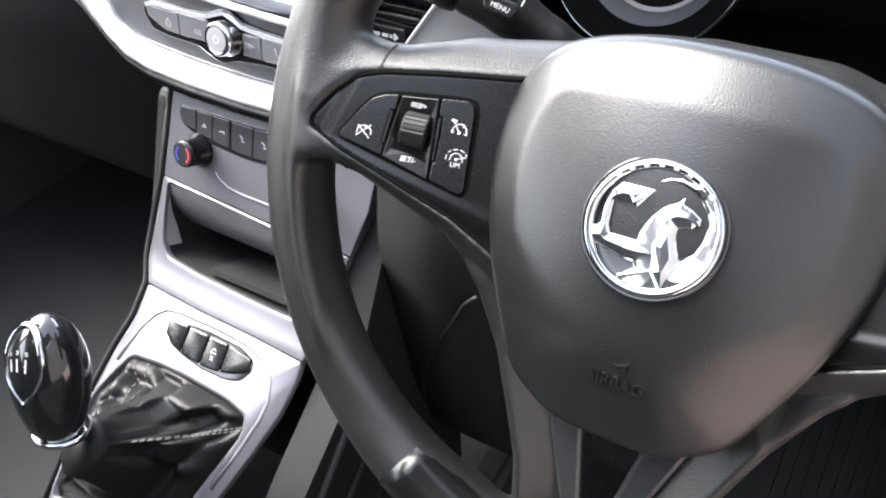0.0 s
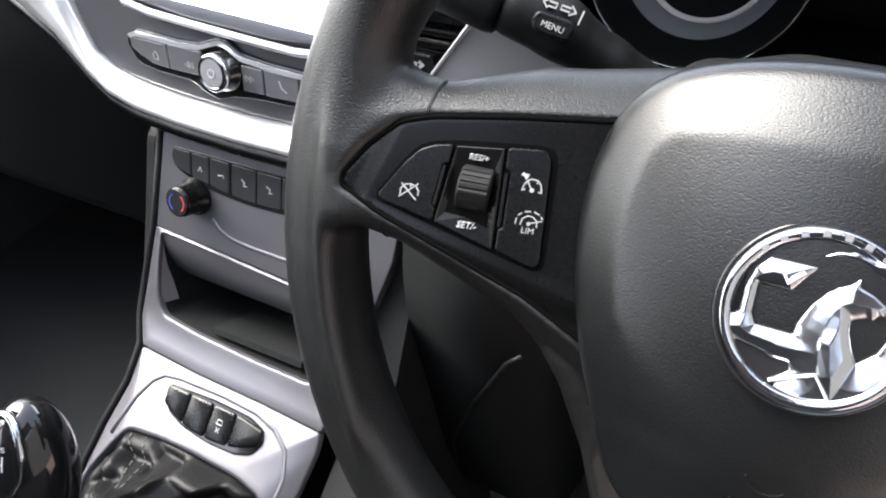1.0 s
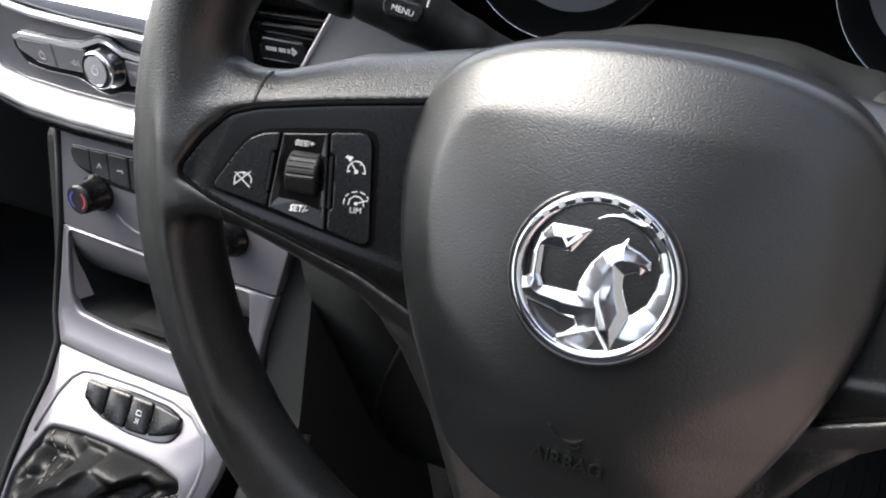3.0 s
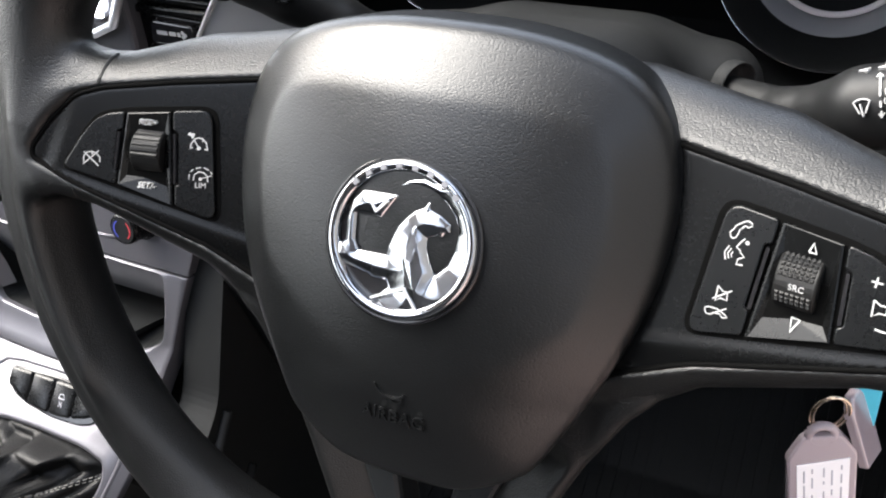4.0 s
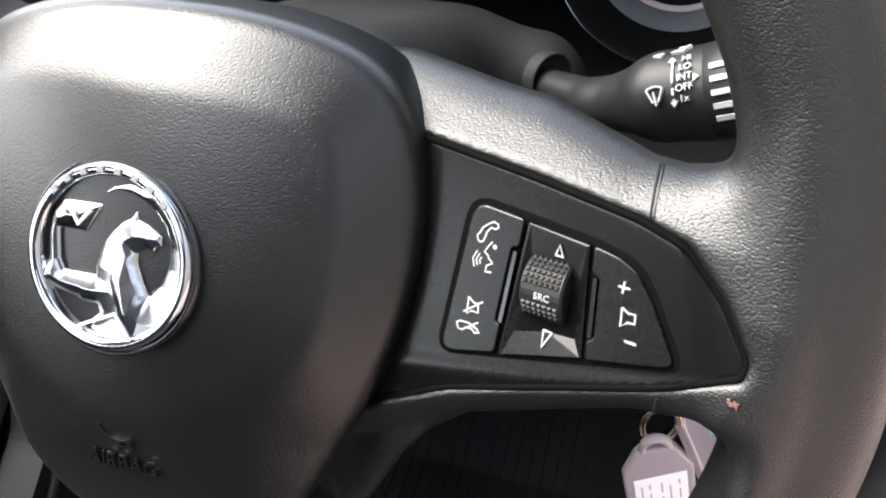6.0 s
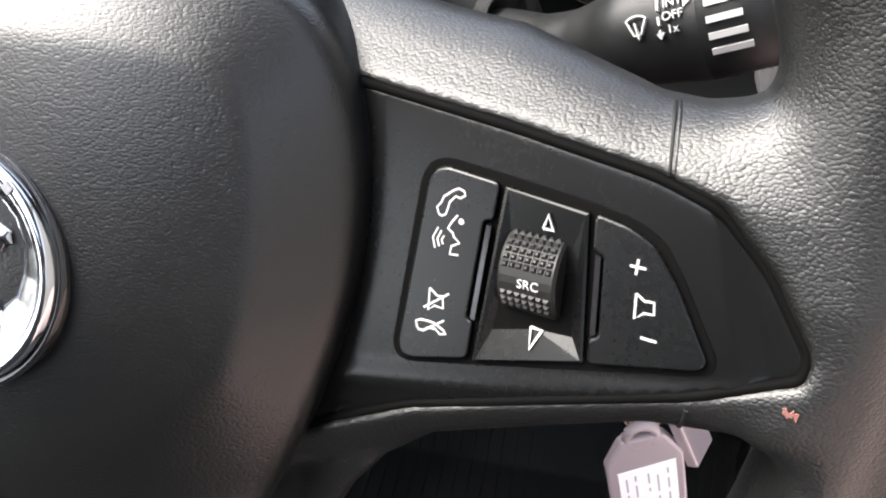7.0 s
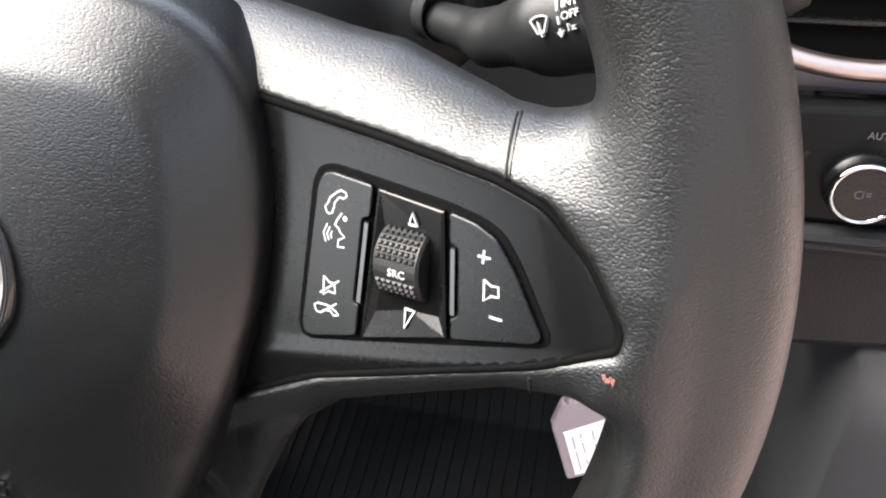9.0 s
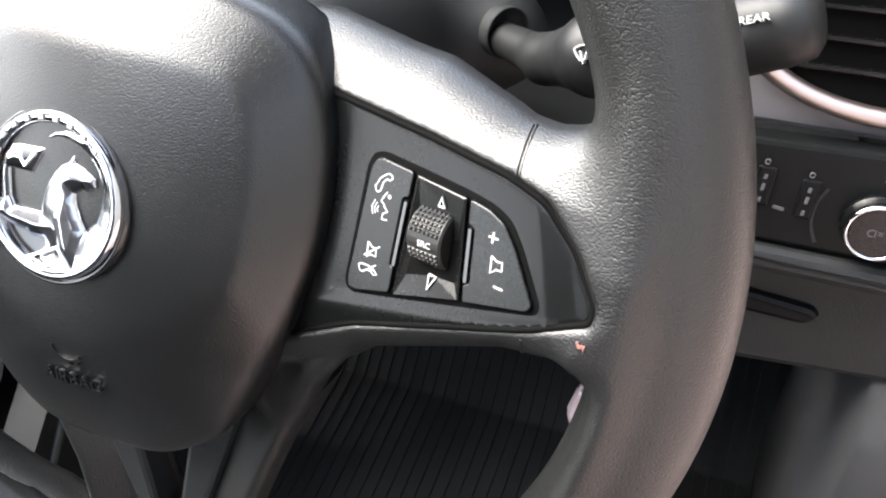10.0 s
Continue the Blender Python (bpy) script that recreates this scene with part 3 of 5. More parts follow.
marks("volume_symbol", [[(125.0, 15.7), (126.5, 14.8), (128.0, 14.9), (128.2, 12.9), (126.6, 12.8), (125.2, 11.5), (125.0, 15.7)]], 0.44)
marks("plus_symbol", [[(123.4, 20.0), (126.0, 20.0)], [(124.6, 21.3), (124.5, 18.7)]], 0.48)
marks("minus_symbol", [[(126.6, 8.7), (129.2, 8.6)]], 0.48)
H0, H1 = -0.0005, 0.0032


def scoop_put(u, v, h):
    """On the sloped faces of the bezel, above and below the roller."""
    a, w = abs(u) * 1000, v * 1000
    over, under = 27.2 - (a - 100) * 0.075, -3.2 + (a - 98) * 0.265
    down = (over - w) / (over - 20.7) if w > 14 else (w - under) / (6.7 - under)
    return spoke_put(u, v, 0.0020 - (0.0008 if w > 14 else 0.0024) * max(0.0, min(1.0, down)) + 0.0004 + h)


side_panel = panels[1]
part("up_symbol", strokes([mm((108.3, 22.9), (110.1, 22.8), (109.0, 25.4), (108.3, 22.9))], 0.00042, -0.0006, 0.0004, scoop_put), WHITE, side_panel, "white printed arrow")
part("down_symbol", strokes([mm((108.0, 4.8), (110.1, 4.7), (108.2, 1.3), (108.0, 4.8))], 0.00042, -0.0006, 0.0004, scoop_put), WHITE, side_panel, "white printed arrow")
side_panel = panels[0]
word("resume_lettering", "RES/+", 0.0026, scoop_put, -0.1078, 0.0243, -0.0006, 0.0007, WHITE, side_panel, "white lettering")
word("set_lettering", "SET/-", 0.0028, scoop_put, -0.1072, 0.0022, -0.0006, 0.0007, WHITE, side_panel, "white lettering")
H0, H1 = 0.0018, 0.00213
marks("cancel_symbol", [[(-130.2, 8.3), (-130.3, 10.4), (-129.3, 11.8), (-127.5, 12.3), (-125.6, 11.7), (-124.5, 10.4), (-124.4, 8.8)], [(-130.4, 12.0), (-124.8, 7.4)], [(-130.4, 7.6), (-125.0, 12.8)], [(-127.4, 12.2), (-127.3, 11.2)]], 0.42)
marks("cruise_symbol", [[(-92.7, 16.6), (-92.5, 18.4), (-91.6, 20.0), (-90.2, 20.7), (-88.5, 20.4), (-87.3, 19.2), (-86.6, 16.8)], [(-91.5, 19.7), (-89.8, 17.2)], [(-92.8, 17.0), (-91.7, 17.1)], [(-87.7, 16.9), (-86.5, 16.8)], [(-88.2, 20.2), (-88.7, 19.4)]], 0.44)
part("dot", slab(arc(-0.0897, 0.0171, 0.0007, 0, 345, 14), H0, H1, 0.00005, spoke_put), WHITE, side_panel, "white printed dot")
part("arrow", slab(mm((-94.0, 21.4), (-93.4, 22.3), (-92.9, 22.0), (-91.4, 22.0), (-91.8, 20.6), (-92.4, 20.1), (-92.7, 20.9)), H0, H1, 0.00005, spoke_put), WHITE, side_panel, "white printed arrow")
marks("limiter_symbol", [[(-90.8, 5.8), (-90.5, 7.9), (-89.1, 9.0), (-87.4, 8.9), (-85.9, 7.7), (-85.6, 5.8)], [(-92.4, 5.9), (-92.3, 7.8)], [(-92.0, 8.7), (-91.0, 9.7)], [(-90.2, 10.1), (-88.4, 10.6)], [(-87.4, 10.6), (-85.6, 9.9)], [(-85.0, 9.4), (-84.3, 8.6)], [(-88.3, 6.6), (-84.4, 8.1)]], 0.40)
part("dot", slab(arc(-0.0883, 0.0065, 0.0006, 0, 345, 14), H0, H1, 0.00005, spoke_put), WHITE, side_panel, "white printed dot")
word("limiter_lettering", "LIM", 0.0027, spoke_put, -0.0881, 0.0042, H0, H1, WHITE, side_panel, "white lettering", turn=3)


def wheel_front(x, z):
    """The depth of the rim body's near surface."""
    y = -0.05
    for _ in range(80):
        d = float(wheel_body(np.array([x]), np.array([y]), np.array([z]))[0])
        if d < 0.0001:
            break
        y += d * 0.7
        if y > 0.03:
            break
    return y


for s in (-1, 1):
    line = [(s * 0.1275, wheel_front(s * 0.1275, 0.0348 + 0.001 * i) + 0.0001, 0.0348 + 0.001 * i) for i in range(13)]
    line = [p for p in line if p[1] < 0.012]
    # The dark tube draws the moulded groove's shaded side; the lip catches light.
    part("seam", tube(line, 0.0003, 8), DARK, wheel, "moulded seam line, its shaded side drawn dark", True)
    part("seam_lip", tube([(x + s * 0.0008, y + 0.0001, z) for x, y, z in line], 0.00045, 8), GRIP, wheel, "", True)
    zs = [-0.0022 - 0.009 * i / 8 for i in range(9)]
    part("seam", tube([(s * 0.1355, wheel_front(s * 0.1355, z) + 0.0001, z) for z in zs], 0.0004, 6), DARK, wheel)
    leg = sided(mm((17.5, -70), (36, -70), (34, -80), (22.5, -114), (14, -136), (4.5, -136), (10, -108)), s)
    part("lower_spoke_trim", slab(leg, -0.010, 0.0012, 0.0022, lambda u, v, h: Vector((u, float(face(u, v)) + 0.0125 - h, v))), TRIMGREY, wheel, "satin grey lower spoke trim")
lower = []
for i in range(25):
    a = radians(-122 + 64 * i / 24)
    lower.append((RIM * math.cos(a), 0, RIM * math.sin(a)))
part("lower_rim_trim", tube(lower, TUBE + 0.0006, 28), SATIN, wheel, "smooth dark lower rim insert", True)
part("scuff", strokes([mm((149.4, 3.1), (150.0, 1.9), (150.6, 2.9), (151.3, 1.6), (151.2, 2.8)), mm((149.3, 2.5), (150.6, 2.2))], 0.0006, -0.0006, 0.0002, lambda u, v, h: Vector((u, wheel_front(u, v) - h, v))), material("red_scuff", (0.09, 0.034, 0.028), 0.6), wheel, "small red scuff mark")

# ---- steering column and stalks ----


def shroud(x, y, z):
    """Column cover, in the wheel's frame."""
    top = box3(x, y, z, (0, 0.125, 0.004), (0.056, 0.085, 0.058), 0.03)
    low = box3(x, y, z, (0, 0.12, -0.035), (0.062, 0.08, 0.05), 0.03)
    arm = cone3(x, y, z, (-0.066, 0.170, 0.034), (0.066, 0.170, 0.034), 0.023, 0.023)
    return smin(smin(top, low, 0.02), arm, 0.02)


column = thing("steering_column", "dark plastic steering column cover behind the wheel", "steering column", WHEEL)
field_part("shroud", shroud, (-0.13, 0.03, -0.12), (0.15, 0.22, 0.08), 0.003, DARK, column)


def stalk_left(x, y, z):
    a = cone3(x, y, z, (-0.070, 0.168, 0.574), (-0.112, 0.146, 0.6080), 0.0100, 0.0115)
    b = cone3(x, y, z, (-0.112, 0.146, 0.6080), (-0.133, 0.137, 0.6255), 0.0115, 0.0138)
    c = cone3(x, y, z, (-0.133, 0.137, 0.6255), (-0.152, 0.133, 0.635), 0.0138, 0.0145)
    return smin(smin(a, b, 0.004), c, 0.004)


def stalk_right(x, y, z):
    neck = cone3(x, y, z, (0.074, 0.151, 0.594), (0.101, 0.127, 0.6035), 0.0068, 0.0085)
    swell = cone3(x, y, z, (0.101, 0.127, 0.6035), (0.124, 0.1125, 0.6190), 0.0085, 0.0142)
    body = cone3(x, y, z, (0.124, 0.1125, 0.6192), (0.139, 0.110, 0.6245), 0.0150, 0.0158)
    return smin(smin(neck, swell, 0.006), body, 0.003)


left = thing("indicator_stalk", "black indicator stalk with a menu button", "stalk")
field_part("arm", stalk_left, (-0.185, 0.09, 0.575), (-0.03, 0.175, 0.66), 0.0022, STALK, left)
right = thing("wiper_stalk", "black wiper stalk with white printed settings", "stalk")
field_part("arm", stalk_right, (0.055, 0.09, 0.58), (0.16, 0.17, 0.65), 0.0018, STALK, right)


def rod(profile, a, b, n=36):
    """Rings of (share of the way, radius) between two points."""
    a, b = Vector(a), Vector(b)
    t = (b - a).normalized()
    u = t.cross(Vector((0, 0, 1))).normalized()
    w = u.cross(t)
    return rings([[a + (b - a) * k + (u * math.cos(2 * math.pi * i / n) + w * math.sin(2 * math.pi * i / n)) * r for i in range(n)] for k, r in profile], cap0=True)


part("tip", rod([(0, 0.014), (0, 0.0155), (0.08, 0.0165), (0.8, 0.017), (0.95, 0.0145), (1, 0.011)], (-0.158, 0.1322, 0.637), (-0.205, 0.126, 0.655)), STALK, left, "", True)
RA, RB = Vector((0.139, 0.110, 0.6245)), Vector((0.192, 0.107, 0.647))
part("ring", rod([(0, 0.0150), (0.01, 0.0160), (0.32, 0.0158), (0.33, 0.0145)], RA, RB), STALK, right, "", True)
part("end_cap", rod([(0.34, 0.013), (0.35, 0.0146), (0.80, 0.0128), (0.92, 0.0112), (0.96, 0.008)], RA, RB), STALK, right, "", True)
rt = (RB - RA).normalized()


def on_stalk(u, v, h):
    """u metres along the stalk from the ring, v degrees round it, 0 facing up and back to the driver."""
    a = radians(v)
    base = Vector((0, -0.84, 0.53))
    base = (base - rt * base.dot(rt)).normalized()
    other = base.cross(rt)
    r = 0.0158 + h
    return RA + rt * u + (base * math.cos(a) + other * math.sin(a)) * r


for i in range(5):
    v = 30 - i * 15
    part("setting_bar", strokes([[(0.0028, v), (0.0105 + 0.0006 * i, v)]], 6.0, 0.0002, 0.0008, on_stalk), WHITE, right, "white printed bar")


def on_arm(u, v, h):
    return on_stalk(u, math.degrees(v / 0.0166), h)


def on_mark(u, v, h):
    return on_arm(u + 0.0045, v + 0.001, h)


for i, s in enumerate(("HI", "LO", "INT", "OFF", "1x")):
    word("setting_lettering", s, 0.0031, on_arm, -0.0042 - 0.0003 * i, 0.0136 - 0.0034 * i, -0.001, 0.0011, WHITE, right, "white lettering")
part("setting_scale", strokes([mm((-13.2, 13.5), (-13.2, 4.5)), mm((-13.2, 2.8), (-13.2, 0.6)), mm((-13.2, -0.6), (-13.2, -2.4)), mm((-14.2, 12), (-13.2, 13.8), (-12.2, 12)), mm((-14, -1.4), (-13.2, -2.8), (-12.4, -1.4))], 0.0006, -0.001, 0.0011, on_mark), WHITE, right, "white printed line")
part("wiper_symbol", strokes([mm(*arc(-19, 0.5, 4.0, 50, 130, 8)), mm((-21.6, 3.6), (-19.9, -0.5), (-18.1, -0.5), (-16.4, 3.6)), mm((-18.8, -1.6), (-19.5, 2.8))], 0.0004, -0.0015, 0.0010, on_mark), WHITE, right, "white printed symbol")
part("wash_symbol", strokes([mm((-20, 17.5), (-16.5, 18.0), (-17.5, 16.2), (-20, 17.5)), mm((-14, 17.2), (-9, 18.6), (-10, 16.8), (-14, 17.2)), mm((-12, 19.5), (-8, 20.2))], 0.0006, -0.0015, 0.0012, on_mark), WHITE, right, "white printed symbol")
word("rear_lettering", "REAR", 0.0038, on_arm, 0.0398, 0.0036, -0.0030, -0.0012, WHITE, right, "white lettering")
part("pointer", slab(mm((-2.2, 7.6), (-2.2, 4.8), (-0.2, 6.2)), -0.001, 0.0008, 0.0001, on_arm), WHITE, right, "white printed pointer")

lt = Vector((-0.05, -0.007, 0.018)).normalized()


def on_left(u, v, h):
    base = Vector((-0.135, 0.1351, 0.6270))
    other = Vector((0, 0.5, 0.86))
    other = (other - lt * other.dot(lt)).normalized()
    n = lt.cross(other).normalized()
    if n.y > 0:
        n = -n
    return base - lt * u + other * v + n * (0.0138 + h)


part("menu_button", slab(rounded(mm((-9, 3.4), (7.4, 4.5), (9.4, 1.6), (8.6, -4.5), (-7.4, -5.3), (-10.2, -1.6)), 0.003), -0.004, 0.0016, 0.001, on_left), BUTTON, left, "raised rectangular button")
word("menu_lettering", "MENU", 0.0039, on_left, 0, -0.001, 0.001, 0.0019, WHITE, left, "white lettering", turn=2)
part("arrow_symbol", strokes([[(u * 0.7, v * 0.7) for u, v in q] for q in (mm((-12, 11), (-8, 14), (-8, 12.4), (-3, 12.8), (-3, 9.8), (-8, 9.4), (-8, 8), (-12, 11)), mm((10, 12), (6, 15), (6, 13.4), (0, 13), (0, 10.4), (6, 10.8), (6, 9), (10, 12)), mm((14, 15), (14, 6)))], 0.0007, -0.0015, 0.0008, on_left), WHITE, left, "white printed arrows")
part("boot", turned([(0.0108, 0.006), (0.0110, -0.0002), (0.0106, -0.0006), (0.0101, -0.0001), (0.0096, 0.003), (0.0, 0.004)], 40, cap=False), RUBBER, right, "round stalk boot", True, pose(0.078, 0.150, 0.597, -10, 0, 55))

# ---- dashboard ----


def extruded(profile, x0, x1, put=None):
    """A profile of (y, z) run along x."""
    return rings([[Vector((x0, y, z)) for y, z in profile], [Vector((x1, y, z)) for y, z in profile]], cap0=True)


def lean(y0, z0, k):
    """A surface facing the driver: depth y0 at height z0, going back by k a metre up; h comes out of it."""
    n = Vector((0, -1, k)).normalized()
    return lambda u, v, h: Vector((u, y0 + k * (v - z0), v)) + n * h


dash = thing("dashboard", "black grained plastic dashboard", "dashboard")
part("passenger_side", extruded(rounded([(0.20, 0.30), (0.185, 0.50), (0.20, 0.585), (0.34, 0.66), (0.70, 0.70), (0.70, 0.30)], 0.03, 5), -1.12, -0.47), SOFT, dash, "", True)
part("centre_carrier", extruded(rounded([(0.16, 0.33), (0.155, 0.62), (0.22, 0.69), (0.70, 0.72), (0.70, 0.33)], 0.02, 5), -0.4695, -0.2005), DARK, dash)
part("instrument_backing", extruded([(0.42, 0.40), (0.44, 0.70), (0.70, 0.72), (0.70, 0.40)], -0.20, 0.24), DARK, dash)
part("cluster_hood", extruded(rounded([(0.19, 0.705), (0.21, 0.73), (0.45, 0.735), (0.70, 0.72), (0.70, 0.70), (0.37, 0.70)], 0.008), -0.22, 0.23), SOFT, dash)
part("driver_side", extruded(rounded([(0.165, 0.40), (0.15, 0.50), (0.162, 0.565), (0.178, 0.66), (0.24, 0.70), (0.70, 0.71), (0.70, 0.40)], 0.015, 4), 0.2405, 0.41), DARK, dash)
part("knee_panel", extruded(rounded([(0.135, 0.540), (0.112, 0.515), (0.100, 0.45), (0.115, 0.36), (0.13, 0.26), (0.16, 0.16), (0.24, 0.12), (0.26, 0.14), (0.26, 0.512)], 0.03, 5), -0.216, -0.136), DARK, dash, "", True)
part("knee_crease", tube([(-0.138, 0.1032, 0.433), (-0.149, 0.1050, 0.419), (-0.18, 0.1160, 0.352), (-0.2065, 0.1262, 0.284), (-0.2120, 0.1372, 0.235)], 0.0016, 8), SOFT, dash, "moulded edge line", True)

# instruments
cluster = thing("instrument_cluster", "black instrument cluster with two chrome-ringed dials", "instrument cluster")
for gx, gz in ((-0.111, 0.604), (0.115, 0.597)):
    put = pose(gx, 0.305, gz, -22, 0, 0)
    dial = part("gauge", turned([(0.0700, 0.012), (0.0700, -0.001), (0.0680, 0.0), (0.0640, 0.010), (0.0530, 0.024), (0.0430, 0.038), (0.0425, 0.040)], 72, back=False), DARK, cluster, "round dial in a deep black tunnel", True, put)
    part("bezel_ring", turned([(0.0697, 0.0), (0.0701, -0.0014), (0.0696, -0.0018), (0.0692, -0.0008)], 80, cap=False), CHROME, dial, "thin chrome ring", True)
    part("grey_ring", turned([(0.0528, 0.0225), (0.0522, 0.0232), (0.0432, 0.0350), (0.0434, 0.0375)], 80, cap=False), DIALGREY, dial, "sloped grey ring", True)
    part("scale_ring", turned([(0.0432, 0.0375), (0.0428, 0.0352), (0.0398, 0.0366), (0.0396, 0.0390)], 80, cap=False), DIALWHITE, dial, "pale scale ring", True)

    def on_gauge(u, v, h):
        return Vector((u, 0.0398 - h, v))

    if gx < 0:
        word("scale_lettering", "x1000/", 0.0068, on_gauge, -0.008, -0.0165, 0, 0.0004, DIALWHITE, dial, "grey lettering")
        word("scale_lettering", "min", 0.0068, on_gauge, -0.0085, -0.0238, 0, 0.0004, DIALWHITE, dial, "grey lettering")
        part("red_zone", strokes([arc(0, 0, 0.0412, -32, -8, 8)], 0.0050, 0.0025, 0.0050, on_gauge), RED, dial, "red zone")
part("surround", extruded([(0.20, 0.495), (0.275, 0.512), (0.345, 0.522), (0.42, 0.52), (0.42, 0.48)], -0.2, 0.235), DARK, cluster)

# fascia between the centre vent and the column
fascia = lean(0.141, 0.593, 0.1)
tri = thing("fascia_panel", "smooth metallic grey fascia panel beside the vent", "fascia panel")
part("panel", slab(rounded(mm((-183, 617), (-214, 575), (-200, 555), (-60, 552), (-60, 588), (-110, 601), (-140, 622), (-165, 640)), 0.003), -0.012, 0.0, 0.002, fascia), FASCIA, tri)
part("edge", tube([fascia(-0.166, 0.639, 0.0), fascia(-0.1835, 0.6165, 0.0008), fascia(-0.2135, 0.5755, 0.0008), fascia(-0.214, 0.560, 0.0)], 0.0011), BRIGHT, tri, "bright edge line", True)

vent = thing("centre_air_vent", "black centre air vent with slats and a thumb wheel", "air vent")
part("housing", slab(rounded(mm((-262, 650), (-258, 574), (-215, 574), (-185, 616), (-158, 650)), 0.004), -0.03, -0.014, 0.001, fascia), DARK, vent)
for i in range(5):
    z = 0.606 + i * 0.0105
    part("slat", slab([(-0.252, z), (-0.190 + 0.75 * (z - 0.606), z), (-0.188 + 0.75 * (z - 0.606), z + 0.0035), (-0.252, z + 0.0035)], -0.016, -0.003, 0.0008, fascia), SATIN, vent)
part("frame_bar", slab(mm((-256, 600), (-199, 600), (-196, 604.5), (-256, 604.5)), -0.016, -0.001, 0.0012, fascia), SATIN, vent)
part("lower_frame", slab(rounded(mm((-262, 600.5), (-258, 572), (-216, 572), (-199, 598)), 0.002), -0.016, -0.0035, 0.001, fascia), SATIN, vent)
part("thumb_wheel", slab(rounded(mm((-233, 597.5), (-205, 596.5), (-207, 583.5), (-236, 584)), 0.003), -0.005, 0.001, 0.001, fascia), PIANO, vent, "gloss black thumb wheel with white marks")
part("thumb_marks", strokes([mm((-230, 591), (-223, 591)), mm((-221.5, 591), (-217, 591)), mm((-216, 591), (-214, 591)), mm((-213, 592.6), (-210.5, 591), (-213, 589.4))], 0.0022, 0.0, 0.0013, fascia), WHITE, vent, "white printed marks")

# radio, screen and silver arc
rad = lean(0.131, 0.578, 0.1)
stack = thing("radio_unit", "grey centre stack with touchscreen and silver radio keys", "radio")
part("panel", slab(rounded(mm((-476, 650), (-473, 585), (-461, 556), (-440, 545), (-390, 540), (-343, 538), (-300, 538), (-262, 545), (-245, 570), (-240, 650)), 0.012, 5), -0.03, -0.002, 0.003, rad), GREY, stack)
SCR = rounded(mm((-424, 650), (-421, 607), (-405, 602), (-362, 597), (-300, 594), (-262, 597), (-246, 606), (-238, 650)), 0.006, 5)
part("screen_frame", slab(SCR, -0.006, 0.004, 0.002, rad), KEYGREY, stack, "satin grey screen surround")
screen = lean(0.125, 0.60, 0.1)
part("screen", slab(mm((-412, 652), (-408, 612), (-250, 605), (-246, 652)), -0.001, 0.0012, 0.0004, screen), SCREEN, stack, "lit pale touchscreen")
edge = [rad(u / 1000, v / 1000, 0.003) for u, v in ((-423, 640), (-421, 606), (-417, 600), (-396, 596), (-351, 593), (-310, 590.5), (-287, 589.5), (-266, 591), (-250, 598), (-240, 614), (-234, 640))]
part("chrome_edge", tube(edge, 0.0026, 10, squash=1.0), BRIGHT, stack, "bright chrome edge", True)
KEYLINE = rounded(mm((-425.5, 577), (-416, 582), (-378, 581), (-362, 582), (-347, 587.5), (-340, 587), (-329, 580.5), (-313, 578.5), (-256, 576), (-255, 560), (-300, 552.5), (-318, 552.5), (-342, 550), (-355, 545.5), (-366, 549), (-376, 554.5), (-405, 555.5), (-421, 558.5), (-427, 570)), 0.003, 3)
part("key_surround", slab(KEYLINE, -0.006, 0.0008, 0.0008, rad), PIANO, stack)
part("key_trim", strokes([mm((-422, 577), (-416, 579.2), (-394, 578.6), (-378, 578), (-364, 578.6), (-356, 581.5), (-347, 584.6), (-341, 584), (-331, 577.8), (-313, 575.6), (-290, 574.4), (-258, 574.6))], 0.0028, 0.0, 0.0026, rad), BRIGHT, stack, "bright trim line over the keys")
for a, b in ((-422, -391), (-390, -362), (-331, -315), (-314, -289), (-288, -259)):
    bot = lambda u: 560.0 + max(0, (-404 - u)) * 0.5 if u < -340 else 557.2 + max(0, (u + 290)) * 0.25
    part("radio_key", slab(rounded(mm((a, 576.6 if a < -340 else 573.6), (b, 576.2 if a < -340 else 573.2), (b - 1, bot(b)), ((a + b) / 2, bot((a + b) / 2)), (a - (0 if a < -420 else 1), bot(a))), 0.0012), -0.002, 0.0020, 0.0006, rad), KEYGREY, stack, "satin grey radio key")
for lines in ((((-404, 565), (-400, 564.6), (-400, 568), (-402, 570), (-404, 568), (-404, 565)),), (((-377, 566), (-374, 568), (-374, 564), (-377, 566)), ((-373.6, 566), (-370.6, 568), (-370.6, 564), (-373.6, 566))), (((-329, 567.5), (-329, 563.5), (-326, 565.5), (-329, 567.5)), ((-325.4, 567.5), (-325.4, 563.5), (-322.4, 565.5), (-325.4, 567.5))), (((-303, 568.6), (-302, 564.4), (-298.6, 562)),)):
    part("key_symbol", strokes([mm(*l) for l in lines], 0.0009, 0.0016, 0.0023, rad), WHITE, stack, "white key symbol")
knob_at = pose(-0.3455, 0.131, 0.5675, -14, 0, 0) @ Matrix.Scale(0.9, 4)
kn = part("knob", turned([(0.0148, 0.002), (0.0148, -0.004), (0.0128, -0.005), (0.0124, -0.013), (0.0112, -0.0145), (0.0098, -0.0148)], 48), PIANO, stack, "round volume knob with a chrome ring", True, knob_at)
part("chrome_ring", turned([(0.0126, -0.0105), (0.0130, -0.0118), (0.0128, -0.0142), (0.0116, -0.0152), (0.0102, -0.0152), (0.0094, -0.0142)], 48, cap=False), CHROME, kn, "", True)
part("cap", turned([(0.0097, -0.0140), (0.0095, -0.0153), (0.0, -0.0154)], 40, cap=False), FACE, kn, "pale satin knob face")
